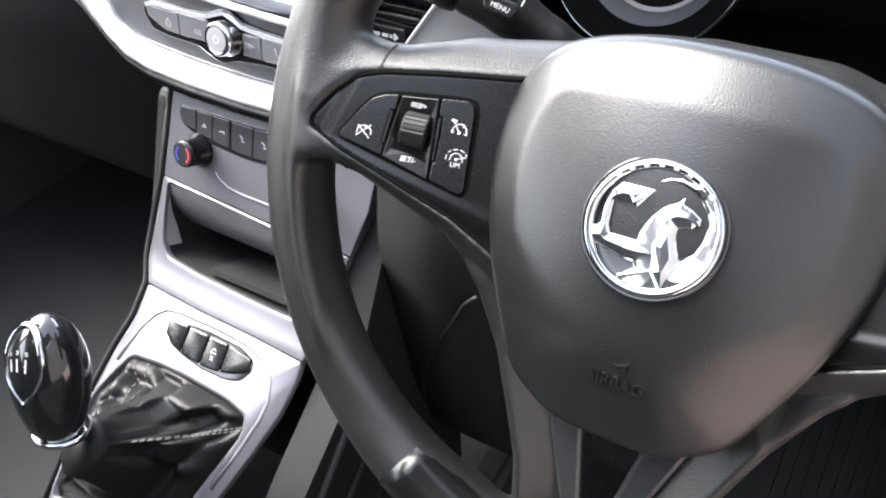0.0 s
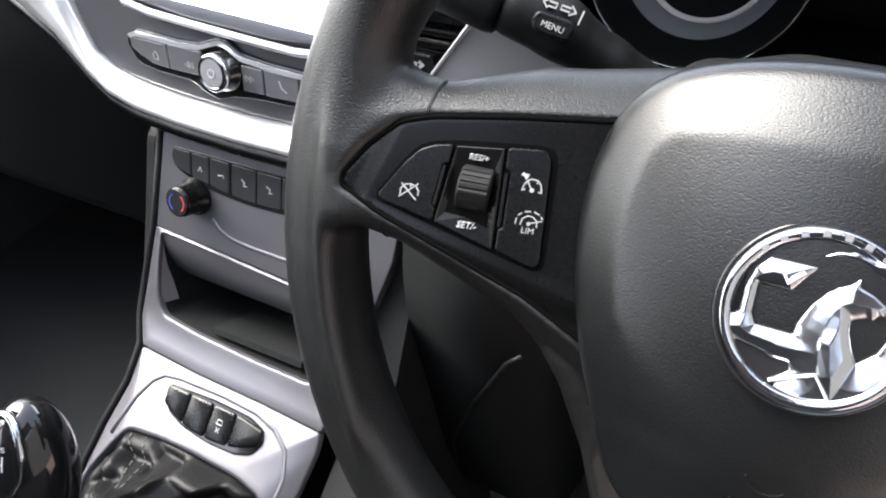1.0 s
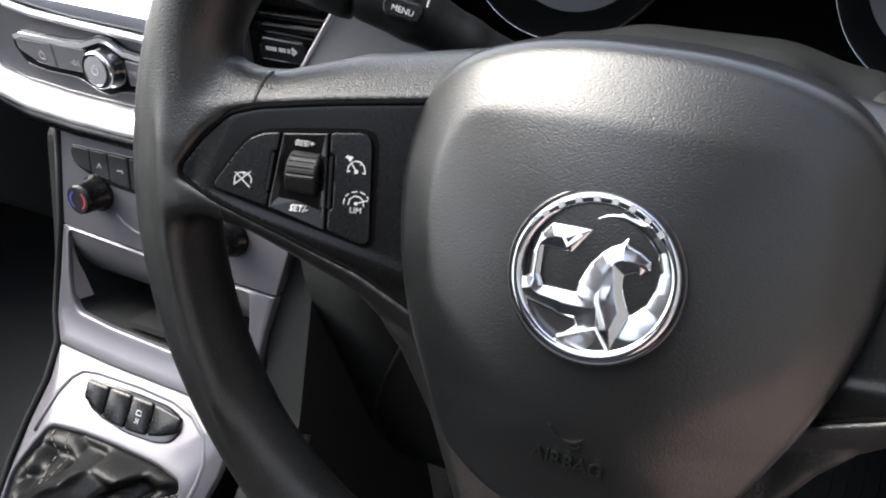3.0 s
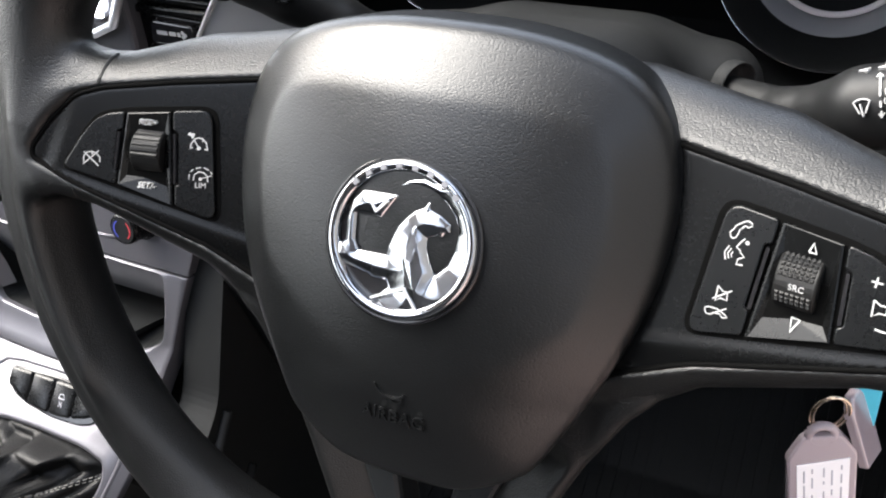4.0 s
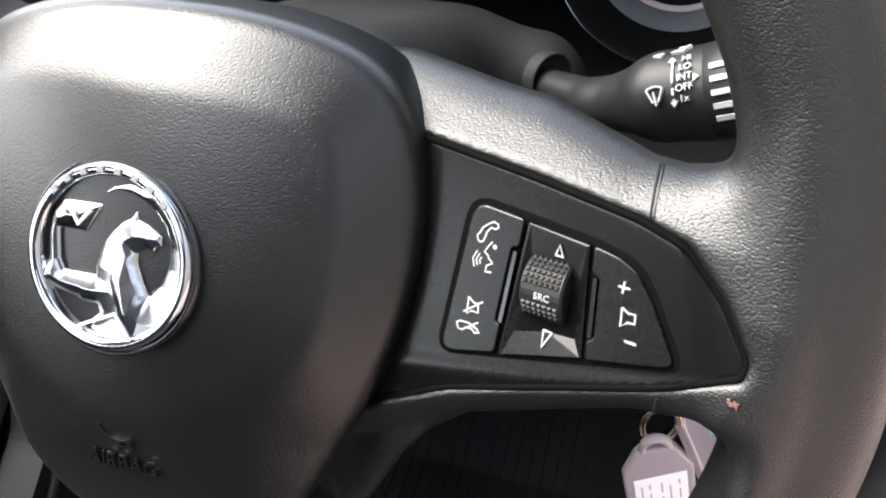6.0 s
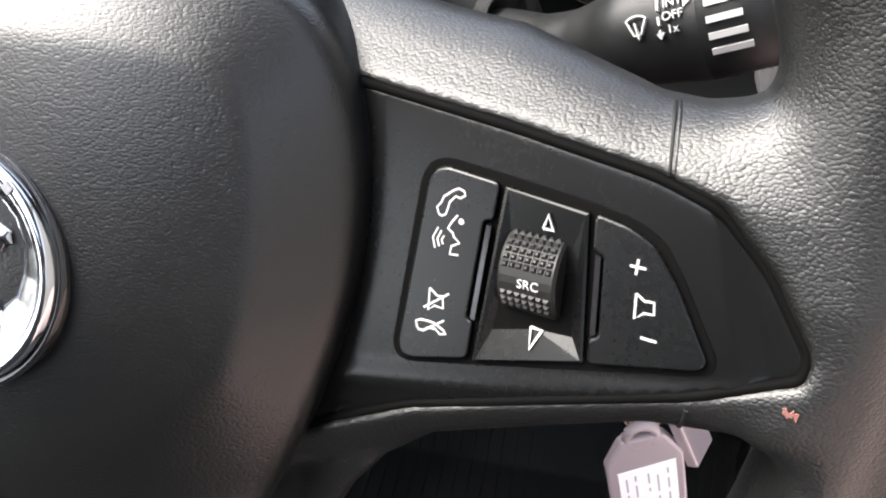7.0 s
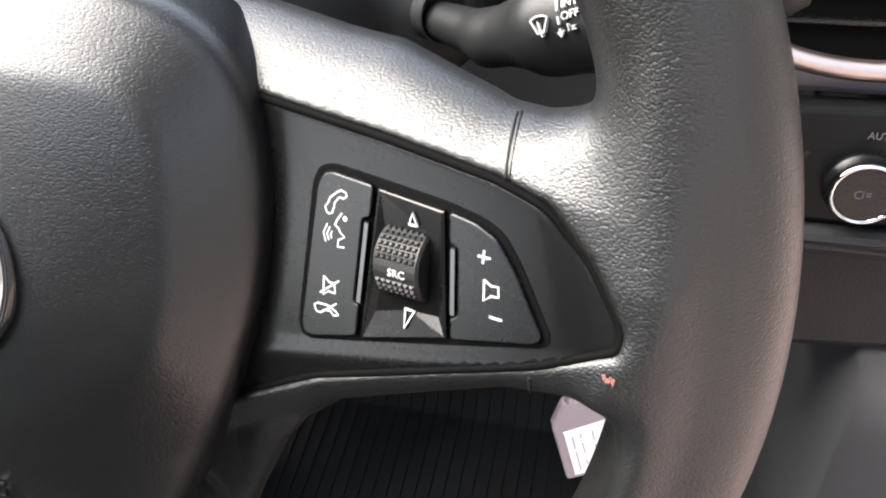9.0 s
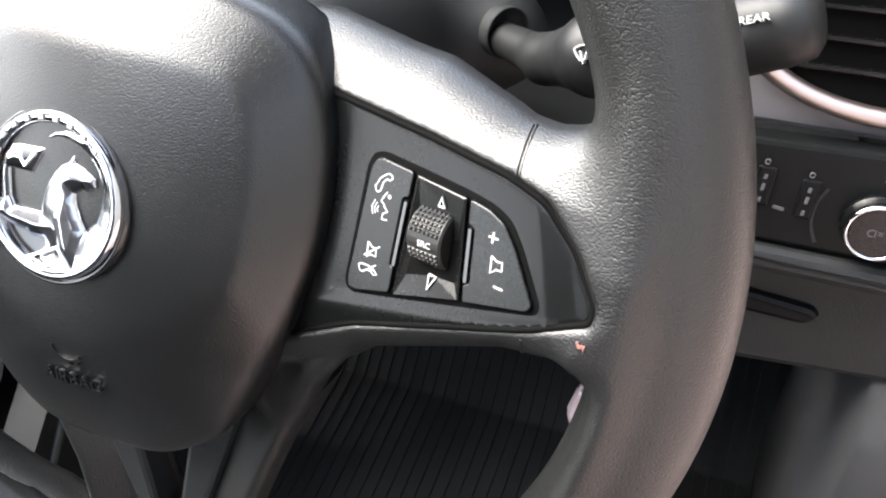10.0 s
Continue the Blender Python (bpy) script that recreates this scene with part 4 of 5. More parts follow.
part("power_symbol", strokes([arc(0, 0, 0.0028, 120, 420, 14), [(0, 0.001), (0, 0.0036)]], 0.0005, 0.0150, 0.0158, lambda u, v, h: Vector((u, -h, v))), INK, kn)

trim = thing("silver_arc_trim", "bright satin silver trim sweeping under the radio", "trim")
arc_top = [(-600, 140, 655), (-530, 138, 640), (-486, 134, 618), (-474, 131, 590), (-463, 128, 560), (-448, 127, 549), (-425, 126, 543), (-390, 126, 539.5), (-343, 126, 537.5), (-300, 126, 538), (-265, 128, 545), (-248, 131, 560)]
arc_low = [(-640, 150, 612), (-575, 140, 598), (-526, 130, 584), (-490, 124, 570), (-463, 119, 547), (-447, 117, 536.5), (-424, 116, 530), (-385, 115, 527), (-338, 115, 525.5), (-298, 115, 526), (-255, 117, 533), (-228, 122, 550)]
loops = []
for a, b in zip(arc_top, arc_low):
    a, b = Vector(a) / 1000, Vector(b) / 1000
    mid = (a + b) / 2 + Vector((0, -0.0035, 0.001))
    q1, q2 = a * 0.75 + b * 0.25 + Vector((0, -0.0027, 0)), a * 0.25 + b * 0.75 + Vector((0, -0.003, 0))
    loops.append([a + Vector((0, 0.012, 0)), a + Vector((0, 0.001, 0.0)), a + Vector((0, -0.0008, -0.0006)), q1, mid, q2, b + Vector((0, -0.0006, 0.0004)), b + Vector((0, 0.002, -0.0004)), b + Vector((0, 0.02, 0.002))])
part("band", rings(loops, cap0=True), BRIGHT, trim, "", True)
under = [Vector(p) / 1000 + Vector((0, 0.004, -0.006)) for p in arc_low]
part("dark_underside", tube(under, 0.006, 10), SATIN, trim, "dark lower edge", True)

# climate panel
cl = lean(0.122, 0.504, 0.36)
clim = thing("climate_panel", "satin silver climate panel with keys and two black dials", "climate control")
part("panel", slab(rounded(mm((-414, 516), (-221, 516), (-227, 469), (-236.5, 441), (-239, 433), (-305, 434.5), (-345, 437), (-386, 439.5), (-426, 441.5)), 0.001), -0.02, 0.0, 0.0008, cl), SILVER, clim)
part("key_surround", slab(rounded(mm((-405.5, 502.6), (-339, 503), (-272, 502.6), (-270, 497), (-272, 489), (-290, 482), (-309, 478), (-339, 477), (-356, 478), (-373, 479.5), (-388, 482.5), (-399, 486), (-406, 490), (-407.5, 497)), 0.004), -0.003, 0.0005, 0.0005, cl), PIANO, clim)
for a, b in ((-405.5, -390), (-389, -373.5), (-372.5, -356), (-353.5, -333), (-332, -312.5), (-311.5, -291), (-290, -273)):
    low = lambda u: 480.2 + 9.5 * (abs(u + 335) / 70) ** 1.8
    part("climate_key", slab(rounded(mm((a, 501.4), (b, 501.4), (b, low(b)), ((a + b) / 2, low((a + b) / 2) - 0.3), (a, low(a))), 0.0012), -0.001, 0.0011, 0.0005, cl), CLIMKEY, clim)
for u, lines in ((-381, ((-2, -1), (0, 2), (1.4, -1))), (-363, ((-2.4, 0), (2, 0.6), (2.6, -1))), (-343, ((-2, 2), (0.5, 0), (0, -2), (2.4, -2))), (-322, ((-2, 2), (1, 0.6), (0, -2), (2.4, -1.4)))):
    part("key_symbol", strokes([[((u + p) / 1000, (491.5 + q) / 1000) for p, q in lines]], 0.0006, 0.0006, 0.0014, cl), INK, clim, "small pale key symbol")
fold = [cl(u / 1000, v / 1000, -0.0015) for u, v in ((-372, 460), (-366, 454), (-356, 450), (-340, 448.5), (-310, 448), (-280, 450))]
part("fold", tube(fold, 0.0022, 10), SILVER, clim, "", True)
for dx, dz in ((-0.386, 0.4725), (-0.272, 0.466)):
    at = cl(dx, dz, 0)
    dialob = part("dial", turned([(0.0150, 0.002), (0.0146, -0.003), (0.0124, -0.005), (0.0118, -0.018), (0.0112, -0.0200), (0.0100, -0.0204)], 48), SATIN, clim, "black rotary dial", True, pose(*at, -20, 0, 0) @ Matrix.Scale(0.9, 4))
    part("face", turned([(0.0102, -0.0200), (0.0098, -0.0207), (0.0, -0.0207)], 40, cap=False), TRIMGREY, dialob)
    flat_put = lambda u, v, h: Vector((u, -h, v))
    part("cold_mark", strokes([arc(0, 0, 0.0072, 120, 235, 12)], 0.0009, 0.0204, 0.0210, flat_put), BLUE, dialob, "blue arc")
    part("warm_mark", strokes([arc(0, 0, 0.0072, -55, 55, 12)], 0.0009, 0.0204, 0.0210, flat_put), RED, dialob, "red arc")

# tray
tr_put = lean(0.103, 0.448, 0.51)


def tray_put(u, v, h):
    """The tray panel: a slope that bends down into the gear plate at its foot."""
    drop = max(0.0, 0.388 - v)
    k = 0.51 + 34 * drop
    return Vector((u, 0.103 + 0.51 * (v - 0.448) - 17 * drop * drop, v)) + Vector((0, -1, k)).normalized() * h


tray = thing("storage_tray", "satin silver panel with an open black storage tray", "storage tray")
outer = rounded(mm((-426.5, 441), (-386, 438.9), (-345, 436.4), (-305, 433.9), (-239.5, 432.4), (-246, 409), (-252, 383), (-258, 359.6), (-306, 361), (-366, 361.6), (-425, 363.6), (-434.5, 376), (-431, 409)), 0.001, 3)
hole = rounded(mm((-421, 439.4), (-386, 437.6), (-345, 435.2), (-305, 432.8), (-259, 431.8), (-258, 409), (-260, 386), (-278, 377), (-327, 377.6), (-380, 379.4), (-414, 382.5), (-420, 392), (-421.5, 409)), 0.006, 3)


def between(k, h):
    return [tray_put(a[0] * (1 - k) + b[0] * k, a[1] * (1 - k) + b[1] * k, h) for a, b in zip(outer, hole)]


loops = [between(0, -0.016), between(0, -0.0012), between(0.01, -0.0004), between(0.03, 0), between(0.3, 0), between(0.55, 0.0002), between(0.8, 0.0006), between(0.92, 0.0010), between(0.97, 0.0008), between(1.0, -0.0004), between(1.02, -0.004)]
part("panel", rings(loops, cap1=False), SILVER, tray, "", True)
loops = [[tray_put(*p, -0.003) for p in inset(hole, -0.0004)], [tr_put(*p, -0.03) for p in inset(hole, 0.003)], [tr_put(u * 0.9 - 0.034, v, -0.08) for u, v in inset(hole, 0.007)]]
part("pocket", rings(loops), DARK, tray, "deep black pocket")
rows = []
for v, d in ((438.4, -0.4), (434, -1.6), (428, -4), (421, -8.5), (412, -17), (404, -29), (396, -48)):
    rows.append([tr_put(u / 1000, (v - (u + 426) * 0.045 * (v - 380) / 60) / 1000, d / 1000) for u in range(-420, -256, 18)])
part("back_slope", rings(rows, cap1=False, closed=False), GREY, tray, "grey back of the pocket curving inward", True)
part("side_wall", rings([[tr_put(-0.4205, 0.428, -0.002), tr_put(-0.4205, 0.405, -0.002), tr_put(-0.4195, 0.388, -0.002)], [tr_put(-0.4195, 0.415, -0.006), tr_put(-0.4165, 0.404, -0.010), tr_put(-0.4125, 0.391, -0.013)]], cap1=False, closed=False), SILVER, tray, "silver side of the pocket", True)
part("rubber_mat", strokes([[tuple(v) for v in mm((-370, 383), (-290, 383))]], 0.004, -0.05, -0.004, tr_put), RUBBER, tray)

# gear console
gp = lean(0.049, 0.363, 1.2)
gear = thing("gear_console", "satin silver gear lever surround with four black keys", "console")
outer = rounded(mm((-424, 363), (-366, 361), (-306, 360.4), (-258.5, 359), (-257, 350), (-260, 331), (-271, 306), (-310, 230), (-436, 230), (-436, 302), (-431, 324), (-424, 345)), 0.002, 6)
hole = rounded(mm((-410, 325.5), (-380, 327.6), (-350, 328), (-308, 327), (-286, 323.5), (-284, 314), (-297, 290), (-322, 240), (-433, 240), (-434, 270), (-432, 298), (-421, 313)), 0.006, 6)
loops = [[gp(*p, -0.007) for p in outer], [gp(*p, -0.001) for p in outer], [gp(*p, 0) for p in inset(outer, 0.001)], [gp(*p, 0.0) for p in inset(hole, -0.004)], [gp(*p, 0.002) for p in inset(hole, -0.002)], [gp(*p, 0.001) for p in hole], [gp(*p, -0.008) for p in inset(hole, 0.002)]]
part("panel", rings(loops, cap1=False), SILVER, gear, "", True)
ridge = [gp(u / 1000, v / 1000, -0.0011) for u, v in ((-424, 320), (-420, 329), (-413, 341), (-404, 350.5), (-395, 355), (-380, 356.5), (-340, 357), (-310, 356), (-292, 352.5), (-279, 346), (-273, 335), (-274, 325), (-282, 305), (-292, 285))]
part("ridge", tube(ridge, 0.0022, 12, squash=1.0), SILVER, gear, "", True)
pod = rounded(mm((-388, 352.6), (-346, 354), (-313, 353.4), (-299.5, 350.4), (-296.5, 345), (-303, 338), (-316, 335.4), (-341, 334.8), (-366, 337), (-380, 340), (-388, 346)), 0.004)
part("key_pod", slab(pod, -0.004, 0.0012, 0.0008, gp), PIANO, gear)
for i, (a, b) in enumerate(((-386.4, -366), (-365, -344.6), (-343.6, -324), (-323, -298.6))):
    low = lambda u: 336.6 + (abs(u + 342) / 44) ** 2.4 * 7
    top = lambda u: 352.4 - max(0, u + 312) * 0.16
    key = rounded(mm((a, top(a)), (b, top(b)), (b, low(b)), ((a + b) / 2, low((a + b) / 2)), (a, low(a))), 0.0022)
    part("console_key", slab(key, -0.001, 0.0030, 0.0014, gp), BUTTON, gear, "black push key", True)
part("traction_symbol", strokes([mm((-336.6, 345), (-331.4, 345), (-332.4, 347), (-335.6, 347), (-336.6, 345)), mm((-335.4, 343.6), (-334.4, 342.4), (-335.4, 341.2)), mm((-332.6, 343.6), (-333.6, 342.4), (-332.6, 341.2))], 0.0004, 0.0026, 0.0033, gp), INK, gear, "white symbol")

KNOB = Vector((-0.360, -0.080, 0.412))
FOOT = (-0.356, 0.290)


def drape(a, s):
    """The leather boot between the hole's edge (s = 0) and the lever (s = 1), at a share a of the way round."""
    i = a * len(hole)
    p, q = hole[int(i) % len(hole)], hole[(int(i) + 1) % len(hole)]
    f = i - int(i)
    eu, ev = p[0] * (1 - f) + q[0] * f, p[1] * (1 - f) + q[1] * f
    ang = math.atan2(ev - FOOT[1], eu - FOOT[0])
    tu, tv = FOOT[0] + 0.014 * math.cos(ang), FOOT[1] + 0.014 * math.sin(ang)
    tau = 2 * math.pi
    swing = 0.5 * math.sin(tau * (3 * a) + 4 * s)
    bag = math.sin(math.pi * min(1, s * 1.05)) ** 0.8
    ridge_ = math.sin(tau * 4 * a + 5 * s + swing) * 0.0085 + abs(math.sin(tau * 3.5 * a - 7 * s + 1)) * 0.0075 + math.sin(tau * 7 * a + 9 * s) * 0.0012
    h = -0.004 + 0.016 * s ** 0.55 + 0.066 * s ** 3.2 + ridge_ * bag
    return gp(eu + (tu - eu) * s, ev + (tv - ev) * s, h)


lever = thing("gear_lever", "gear lever with gloss black and chrome knob and leather gaiter", "gear lever")
part("gaiter", rings([[drape(k / 150, s / 26) for k in range(150)] for s in range(27)]), LEATHER, lever, "creased black leather gaiter", True)


def knob_field(x, y, z):
    px, py, pz = x - KNOB.x, y - KNOB.y, z - KNOB.z
    w = 0.0255 * (1 + 2.4 * np.clip(pz, -0.05, 0.05))
    d = np.sqrt((px / w) ** 2 + ((py - 0.25 * pz) / w) ** 2 + (pz / 0.050) ** 2)
    return (d - 1) * 0.024


field_part("knob", knob_field, (-0.40, -0.13, 0.355), (-0.32, -0.03, 0.467), 0.0014, material("knob_black", (0.006, 0.006, 0.0065), 0.1, vary=0.02, dust=0.03), lever, "gloss black knob")


def on_knob(u, v, h):
    """On the knob's top and driver side: u to the right, v up and forward."""
    way = (Vector((0.16, -0.44, 0.83)) + Vector((0.95, 0.30, -0.02)) * u * 26 + Vector((-0.24, 0.80, 0.50)) * v * 13).normalized()
    lo, hi = 0.0, 0.08
    for _ in range(24):
        k = (lo + hi) / 2
        p = KNOB + way * k
        if knob_field(np.array([p.x]), np.array([p.y]), np.array([p.z]))[0] < 0:
            lo = k
        else:
            hi = k
    return KNOB + way * (lo + h)


loop = [on_knob(-0.004 + 0.019 * math.cos(radians(a)) * (1 + 0.6 * min(0, math.sin(radians(a)))), 0.066 * math.sin(radians(a)) - 0.008, 0.0) for a in range(0, 360, 8)]
part("chrome_loop", tube(loop, [0.0028 if 20 < a < 160 else 0.0013 for a in range(0, 360, 8)], 10, closed=True), CHROME, lever, "chrome loop round the shift pattern", True)
for i, (s, u, v) in enumerate((("1", -0.010, 0.016), ("3", 0.0, 0.017), ("5", 0.010, 0.016))):
    word("shift_numeral", s, 0.0065, on_knob, u * 0.7 - 0.004, v + 0.006, 0.0001, 0.0005, WHITE, lever)
part("shift_pattern", strokes([[(u * 0.7 - 0.004, v + 0.006) for u, v in mm(*l)] for l in (((-10, 10), (-10, -6)), ((0, 10), (0, -6)), ((10, 10), (10, -6)), ((-10, 2), (10, 2)))], 0.0010, 0.0001, 0.0004, on_knob), INK, lever, "pale printed shift pattern")
part("collar", rod([(0, 0.0165), (0.15, 0.0185), (0.85, 0.0195), (1, 0.018)], (-0.360, -0.0905, 0.3690), (-0.360, -0.0892, 0.3742)), CHROME, lever, "chrome collar", True)


def nearest(u, v):
    return min(range(len(hole)), key=lambda i: (hole[i][0] - u) ** 2 + (hole[i][1] - v) ** 2) / len(hole)


for eu, ev, number in ((-0.287, 0.318, 18), (-0.405, 0.326, 9)):
    a0 = nearest(eu, ev)
    for off in (-0.008, 0.008):
        for k in range(number):
            pts = [drape(a0 + off, (0.05 + 0.8 * (k + j * 0.3) / number)) + Vector((0, -0.0002, 0.0003)) for j in range(3)]
            part("stitch", tube(pts, 0.0005, 5), THREAD, lever)

# console body beside and below
cons = thing("centre_console", "dark plastic centre console body", "console")
part("left_wall", extruded(rounded([(-0.6, 0.0), (-0.6, 0.22), (-0.09, 0.225), (0.012, 0.31), (0.064, 0.355), (0.106, 0.44), (0.134, 0.50), (0.155, 0.50), (0.155, 0.0)], 0.01, 4), -0.444, -0.4365), DARK, cons)
part("edge_strip", tube([cl(-0.4175, 0.514, -0.001), cl(-0.4295, 0.441, -0.001), tray_put(-0.4345, 0.409, -0.001), tray_put(-0.4375, 0.378, -0.001), tray_put(-0.4285, 0.364, -0.001), gp(-0.4275, 0.345, -0.001), gp(-0.4345, 0.324, -0.001), gp(-0.4395, 0.302, -0.001), gp(-0.4400, 0.226, -0.001)], 0.0028, 8), DARK, cons, "thin black edge strip", True)
part("right_wall", extruded(rounded([(-0.6, 0.0), (-0.6, 0.22), (-0.1, 0.235), (-0.02, 0.30), (0.057, 0.352), (0.109, 0.44), (0.136, 0.50), (0.20, 0.50), (0.20, 0.0)], 0.01, 4), -0.2465, -0.2165), DARK, cons)
for i in range(3):
    part("side_rib", tube([(-0.2150, -0.5, 0.17 - 0.05 * i), (-0.2150, -0.11, 0.205 - 0.05 * i), (-0.2150, -0.02, 0.272 - 0.06 * i), (-0.2150, 0.06, 0.34 - 0.07 * i)], 0.004, 8), SOFT, cons, "", True)
part("core", extruded([(-0.6, 0.0), (-0.6, 0.20), (-0.1, 0.21), (0.02, 0.25), (0.08, 0.33), (0.155, 0.33), (0.155, 0.0)], -0.436, -0.247), DARK, cons)

# driver's side: vent, light switches, lower panel
lp = lean(0.140, 0.546, 0.3)
lights = thing("light_switch_panel", "black light switch panel with a chrome-ringed knob", "switch panel")
part("panel", slab(rounded(mm((172, 567), (335, 572), (335, 524), (176, 524)), 0.004), -0.012, 0.0, 0.002, lp), PANEL, lights)
part("ledge", slab(rounded(mm((160, 523), (340, 523), (340, 512), (162, 512)), 0.003), -0.02, 0.006, 0.004, lp), SOFT, lights)
lk = part("knob", turned([(0.0205, 0.002), (0.0195, -0.004), (0.0180, -0.005), (0.0178, -0.012), (0.0165, -0.0135), (0.015, -0.0135)], 56), SATIN, lights, "round light switch", True, pose(*lp(0.2345, 0.5410, 0), -17, 0, 0) @ Matrix.Scale(0.66, 4))
part("chrome_ring", turned([(0.0180, -0.009), (0.0187, -0.0115), (0.0180, -0.0140), (0.0168, -0.0146), (0.0160, -0.0136)], 56, cap=False), CHROME, lk, "", True)
part("fog_symbol", strokes([arc(-0.003, 0, 0.0022, 60, 300, 8), [(-0.001, 0.0022), (-0.001, -0.0022)], [(0.0005, 0.0015), (0.003, 0.001)], [(0.0005, 0), (0.003, -0.0005)]], 0.0006, 0.0130, 0.0138, lambda u, v, h: Vector((u, -h, v))), DIMINK, lk, "grey symbol")
word("auto_lettering", "AUTO", 0.0036, lp, 0.2375, 0.5595, -0.0003, 0.0004, DIMINK, lights, "grey lettering")
part("rim_mark", strokes([arc(0.2330, 0.541, 0.022, 150, 215, 8)], 0.0012, -0.001, 0.0006, lp), SOFT, lights)
for x0, z0 in ((0.190, 0.548), (0.2075, 0.5455)):
    part("thumb_wheel", slab(rounded([(x0 - 0.0035, z0 + 0.009), (x0 + 0.004, z0 + 0.009), (x0 + 0.0035, z0 - 0.008), (x0 - 0.004, z0 - 0.008)], 0.001), -0.001, 0.0012, 0.001, lp), PANEL, lights, "dimmer thumb wheel")
    part("thumb_marks", strokes([[(x0, z0 + 0.006), (x0 - 0.0002, z0 + 0.004)], [(x0, z0 + 0.002), (x0 - 0.0003, z0 - 0.001)], [(x0 - 0.0003, z0 - 0.004), (x0 - 0.0004, z0 - 0.006)]], 0.0013, 0.0008, 0.0016, lp), DIMINK, lights)
    part("lamp_symbol", strokes([arc(x0 - 0.0006, z0 + 0.0108, 0.0010, 0, 330, 8)], 0.0005, -0.001, 0.0005, lp), DIMINK, lights)
part("slider_mark", strokes([[(0.1955, 0.5405), (0.2, 0.540)]], 0.0013, -0.001, 0.0006, lp), DIMINK, lights)

sv = lean(0.160, 0.590, 0.2)
side_vent = thing("side_air_vent", "round side air vent with a bright ring", "air vent")
VX, VZ, VA, VB = 0.231, 0.612, 0.062, 0.0345
part("fascia", slab(rounded(mm((160, 672), (335, 672), (335, 566), (168, 566)), 0.006), -0.02, -0.0035, 0.003, sv), GREY, side_vent)
part("bowl", slab([(VX + VA * math.cos(radians(a)), VZ + VB * math.sin(radians(a))) for a in range(0, 360, 8)], -0.004, -0.0028, 0.0003, sv), GAPBLACK, side_vent)
part("bright_ring", tube([sv(VX + VA * math.cos(radians(a)), VZ + VB * math.sin(radians(a)), 0.0) for a in range(0, 360, 6)], 0.0040, 12, closed=True), WARMLITCHROME, side_vent, "chrome ring coloured as if warmly lit", True)
for z0 in (0.594, 0.6055, 0.617, 0.6285):
    half = VA * math.sqrt(max(0, 1 - ((z0 - VZ) / VB) ** 2)) - 0.003
    part("slat", slab([(VX - half, z0 - 0.001), (VX + half, z0 - 0.001), (VX + half, z0 + 0.001), (VX - half, z0 + 0.001)], -0.003, 0.0, 0.0006, sv), SATIN, side_vent)

low = lean(0.148, 0.50, 0.3)
lower_panel = thing("lower_dash_panel", "dark lower dashboard panel with a release handle", "dash panel")
part("panel", slab(rounded(mm((150, 511), (340, 511), (340, 455), (180, 440)), 0.01), -0.02, 0.0, 0.004, low), SOFT, lower_panel)
part("handle", slab(rounded(mm((185, 484), (226, 481), (230, 477), (224, 471), (185, 472)), 0.003), -0.006, 0.004, 0.003, low), PANEL, lower_panel, "black release handle")
part("kick_panel", extruded(rounded([(0.05, 0.10), (0.11, 0.43), (0.145, 0.45), (0.30, 0.45), (0.30, 0.10)], 0.02, 5), 0.262, 0.40), LITKICKGREY, lower_panel, "kick panel, its grey raised to imitate doorway light", True)

# footwell
mat_ = thing("floor_mat", "black ribbed rubber mat in the footwell", "mat")
part("sheet", extruded(rounded([(-0.35, 0.002), (-0.35, 0.012), (0.30, 0.012), (0.52, 0.16), (0.53, 0.15), (0.31, 0.002)], 0.004), -0.21, 0.38), RUBBER, mat_)
for i in range(40):
    x = -0.19 + i * 0.014
    part("rib", extruded(rounded([(-0.30, 0.0118), (-0.295, 0.0150), (0.299, 0.0150), (0.50, 0.151), (0.50, 0.146), (0.30, 0.0118)], 0.002), x, x + 0.005), RUBBER, mat_)

# keys in the ignition
fobs = thing("key_fob_tags", "ignition key with steel ring and labelled plastic tags", "keys")
part("key_head", slab(rounded(mm((122, 540), (150, 540), (150, 512), (122, 512)), 0.006), -0.006, 0.004, 0.002, lambda u, v, h: Vector((u, 0.075 - h, v))), SATIN, fobs, "black key head")
for dx, tw in ((0.0, 0.30), (0.0016, 0.24)):
    part("ring", tube([(0.1420 + dx + 0.0072 * math.cos(radians(a)) * math.cos(tw), 0.070 + 0.0072 * math.cos(radians(a)) * math.sin(tw), 0.494 + 0.0115 * math.sin(radians(a))) for a in range(0, 360, 12)], 0.0007, 6, closed=True), STEEL, fobs, "split steel ring", True)


def tag_put(o, ux, vx):
    return plane_put(o, Vector(ux).normalized(), Vector(vx).normalized())


t1 = tag_put((0.150, 0.064, 0.447), (0.926, 0.342, 0.161), (-0.211, 0.115, 0.971))
TAG = mm((-15, 22), (-8, 35), (8, 35), (15, 22), (15, -15), (-15, -15))
tag1 = part("tag", slab(rounded(TAG, 0.002), -0.002, 0.002, 0.0012, t1), TAGPLASTIC, fobs, "clear pinkish plastic key tag")
part("loop", tube([t1(0.0055 * math.cos(radians(a)), 0.0345 + 0.0055 * math.sin(radians(a)), 0) for a in range(0, 360, 20)], 0.0022, 8, closed=True), TAGPLASTIC, tag1, "", True)
part("paper_label", slab(mm((-11, 18), (11.5, 20), (11.5, -12), (-11, -12)), 0.001, 0.0024, 0.0002, t1), PAPER, tag1, "white paper label")
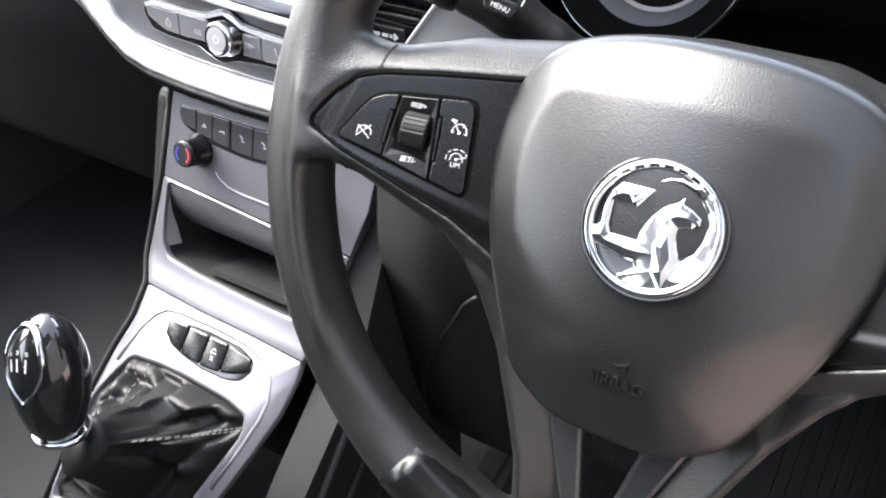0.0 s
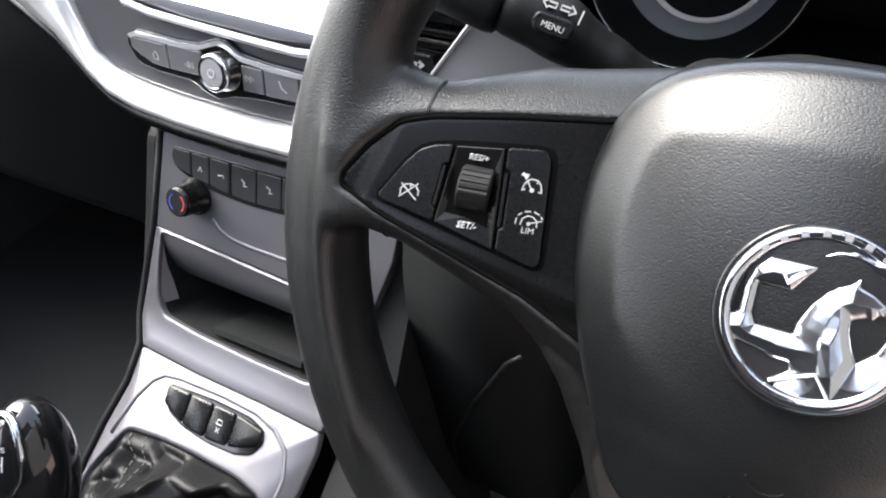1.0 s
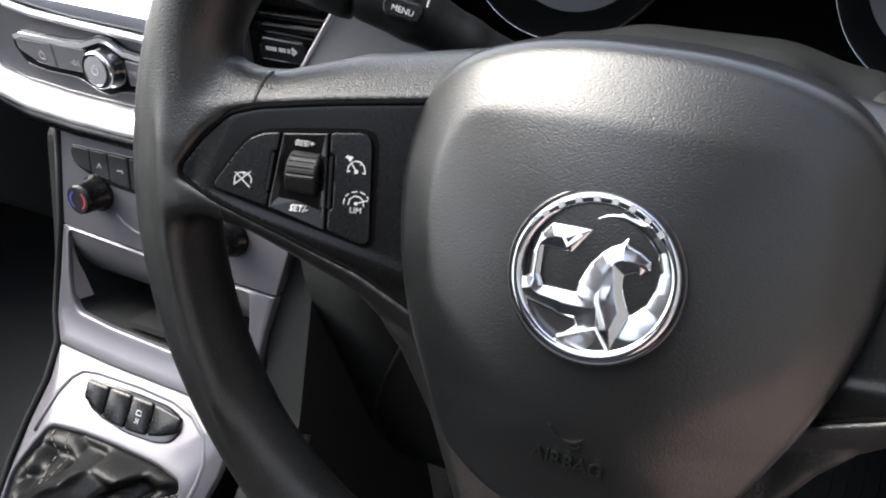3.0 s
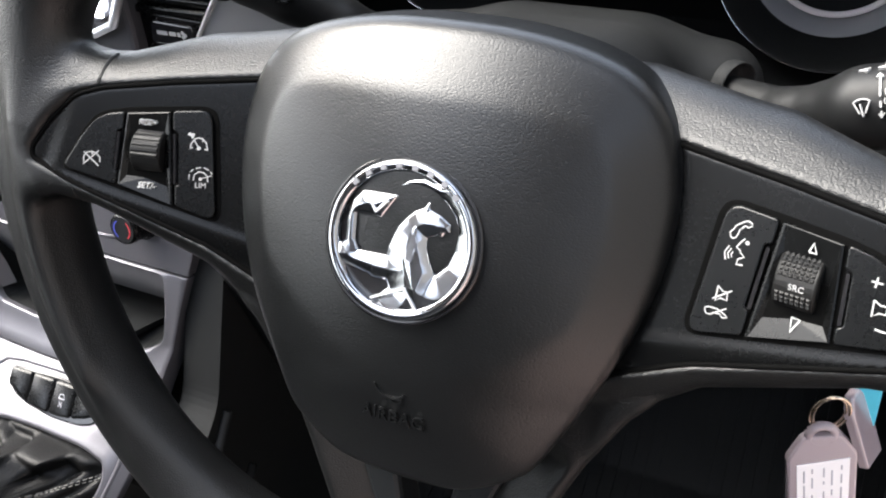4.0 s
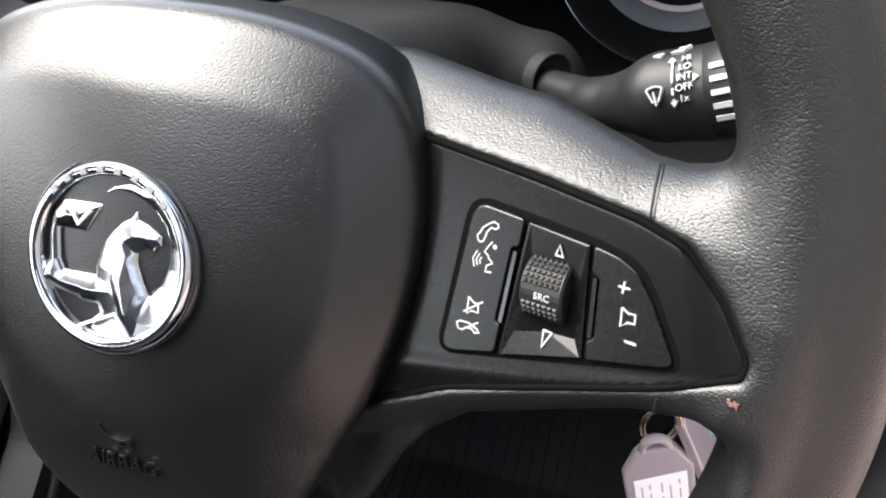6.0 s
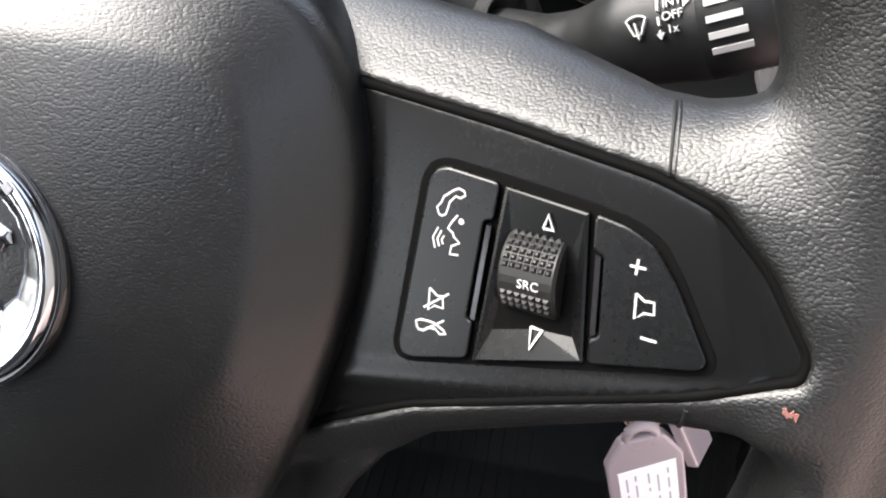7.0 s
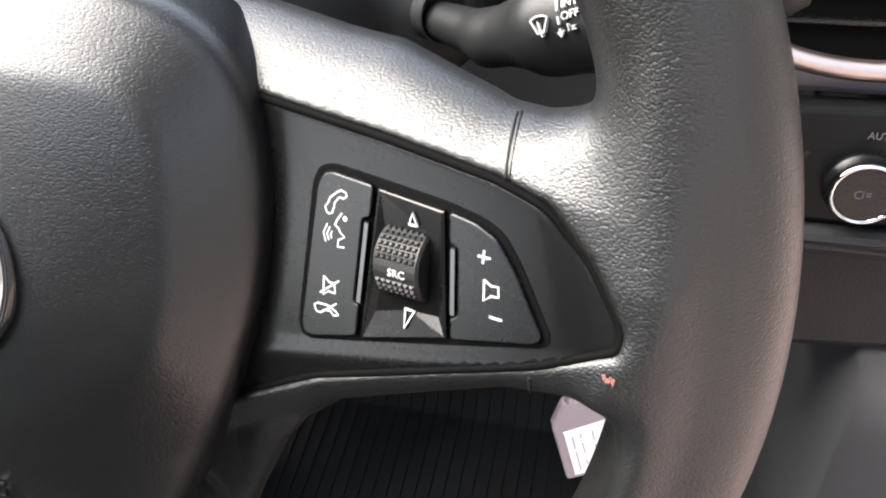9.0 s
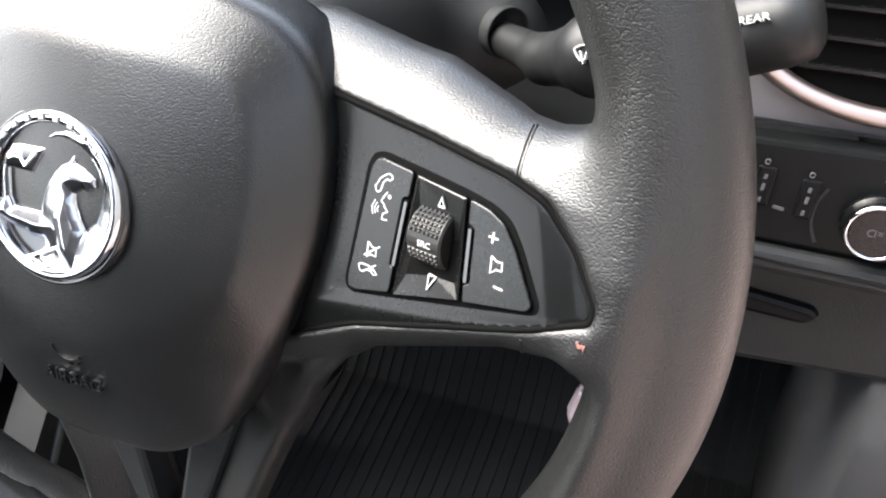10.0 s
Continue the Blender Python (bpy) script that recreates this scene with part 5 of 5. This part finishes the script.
for u, cuts in ((-8, ((14, 6), (4, -9))), (-4.5, ((15, 12), (9, 2), (-3, -6))), (0.5, ((15, 9), (6, 4), (-1, -8))), (4, ((13, 3), (0, -4))), (8, ((16, 13), (10, 4), (1, -9)))):
    part("writing", strokes([mm((u, a), (u, b)) for a, b in cuts], 0.0007, 0.002, 0.0026, t1), INK, tag1)
t2 = tag_put((0.1605, 0.081, 0.474), (0.3, 0.8, -0.4), (-0.42, 0.0, 1))
part("tag", slab(rounded(mm((-12, 16), (-6, 26), (6, 26), (12, 16), (12, -22), (-12, -22)), 0.002), -0.002, 0.002, 0.0012, t2), TAGPLASTIC, fobs, "clear plastic key tag seen edge on")
t3 = tag_put((0.1588, 0.088, 0.4830), (1, 0.1, 0), (-0.12, 0, 1))
part("turquoise_tag", slab(rounded(mm((-5.5, 16), (5.5, 16), (5.5, -14), (-5.5, -14)), 0.001), -0.0008, 0.0008, 0.0004, t3), TEAL, fobs, "turquoise card tag")

# ---- shell above: roof, pillars, seat behind the camera ----
# Roof panels are unseen; the open gap is added to let sky light in.
roof = thing("car_roof", "unseen grey cloth headliner with an opening added to let light in", "roof", kind="structure")
for x0, x1, y0, y1 in ((-1.15, 0.42, -1.6, -0.85), (0.02, 0.42, -0.85, -0.06), (-1.15, -0.54, -0.85, -0.06)):
    part("headliner", extruded([(y0, 1.22), (y1, 1.22), (y1, 1.25), (y0, 1.25)], x0, x1), HEADLINER, roof)
for x, y0, z0, y1, z1 in ((-1.15, 0.72, 0.72, -0.06, 1.22), (0.40, 0.72, 0.72, -0.06, 1.22), (-1.15, -0.62, 0.72, -0.72, 1.22), (0.40, -0.62, 0.72, -0.72, 1.22)):
    part("pillar", extruded([(y0, z0), (y1, z1), (y1 - 0.10, z1), (y0 - 0.10, z0)], x, x + 0.03), HEADLINER, roof)
# Unseen seat, added to darken what the wheel reflects from behind.
seat = thing("driver_seat", "unseen dark cloth driver's seat behind the camera", "seat")


def seat_field(x, y, z):
    back = box3(x, y + 0.12 * z, z, (0.0, -0.58, 0.62), (0.25, 0.06, 0.34), 0.05)
    base = box3(x, y, z, (0.0, -0.42, 0.24), (0.25, 0.26, 0.08), 0.05)
    return smin(back, base, 0.05)


field_part("cushion", seat_field, (-0.30, -0.85, 0.10), (0.30, -0.1, 1.0), 0.012, CLOTH, seat)
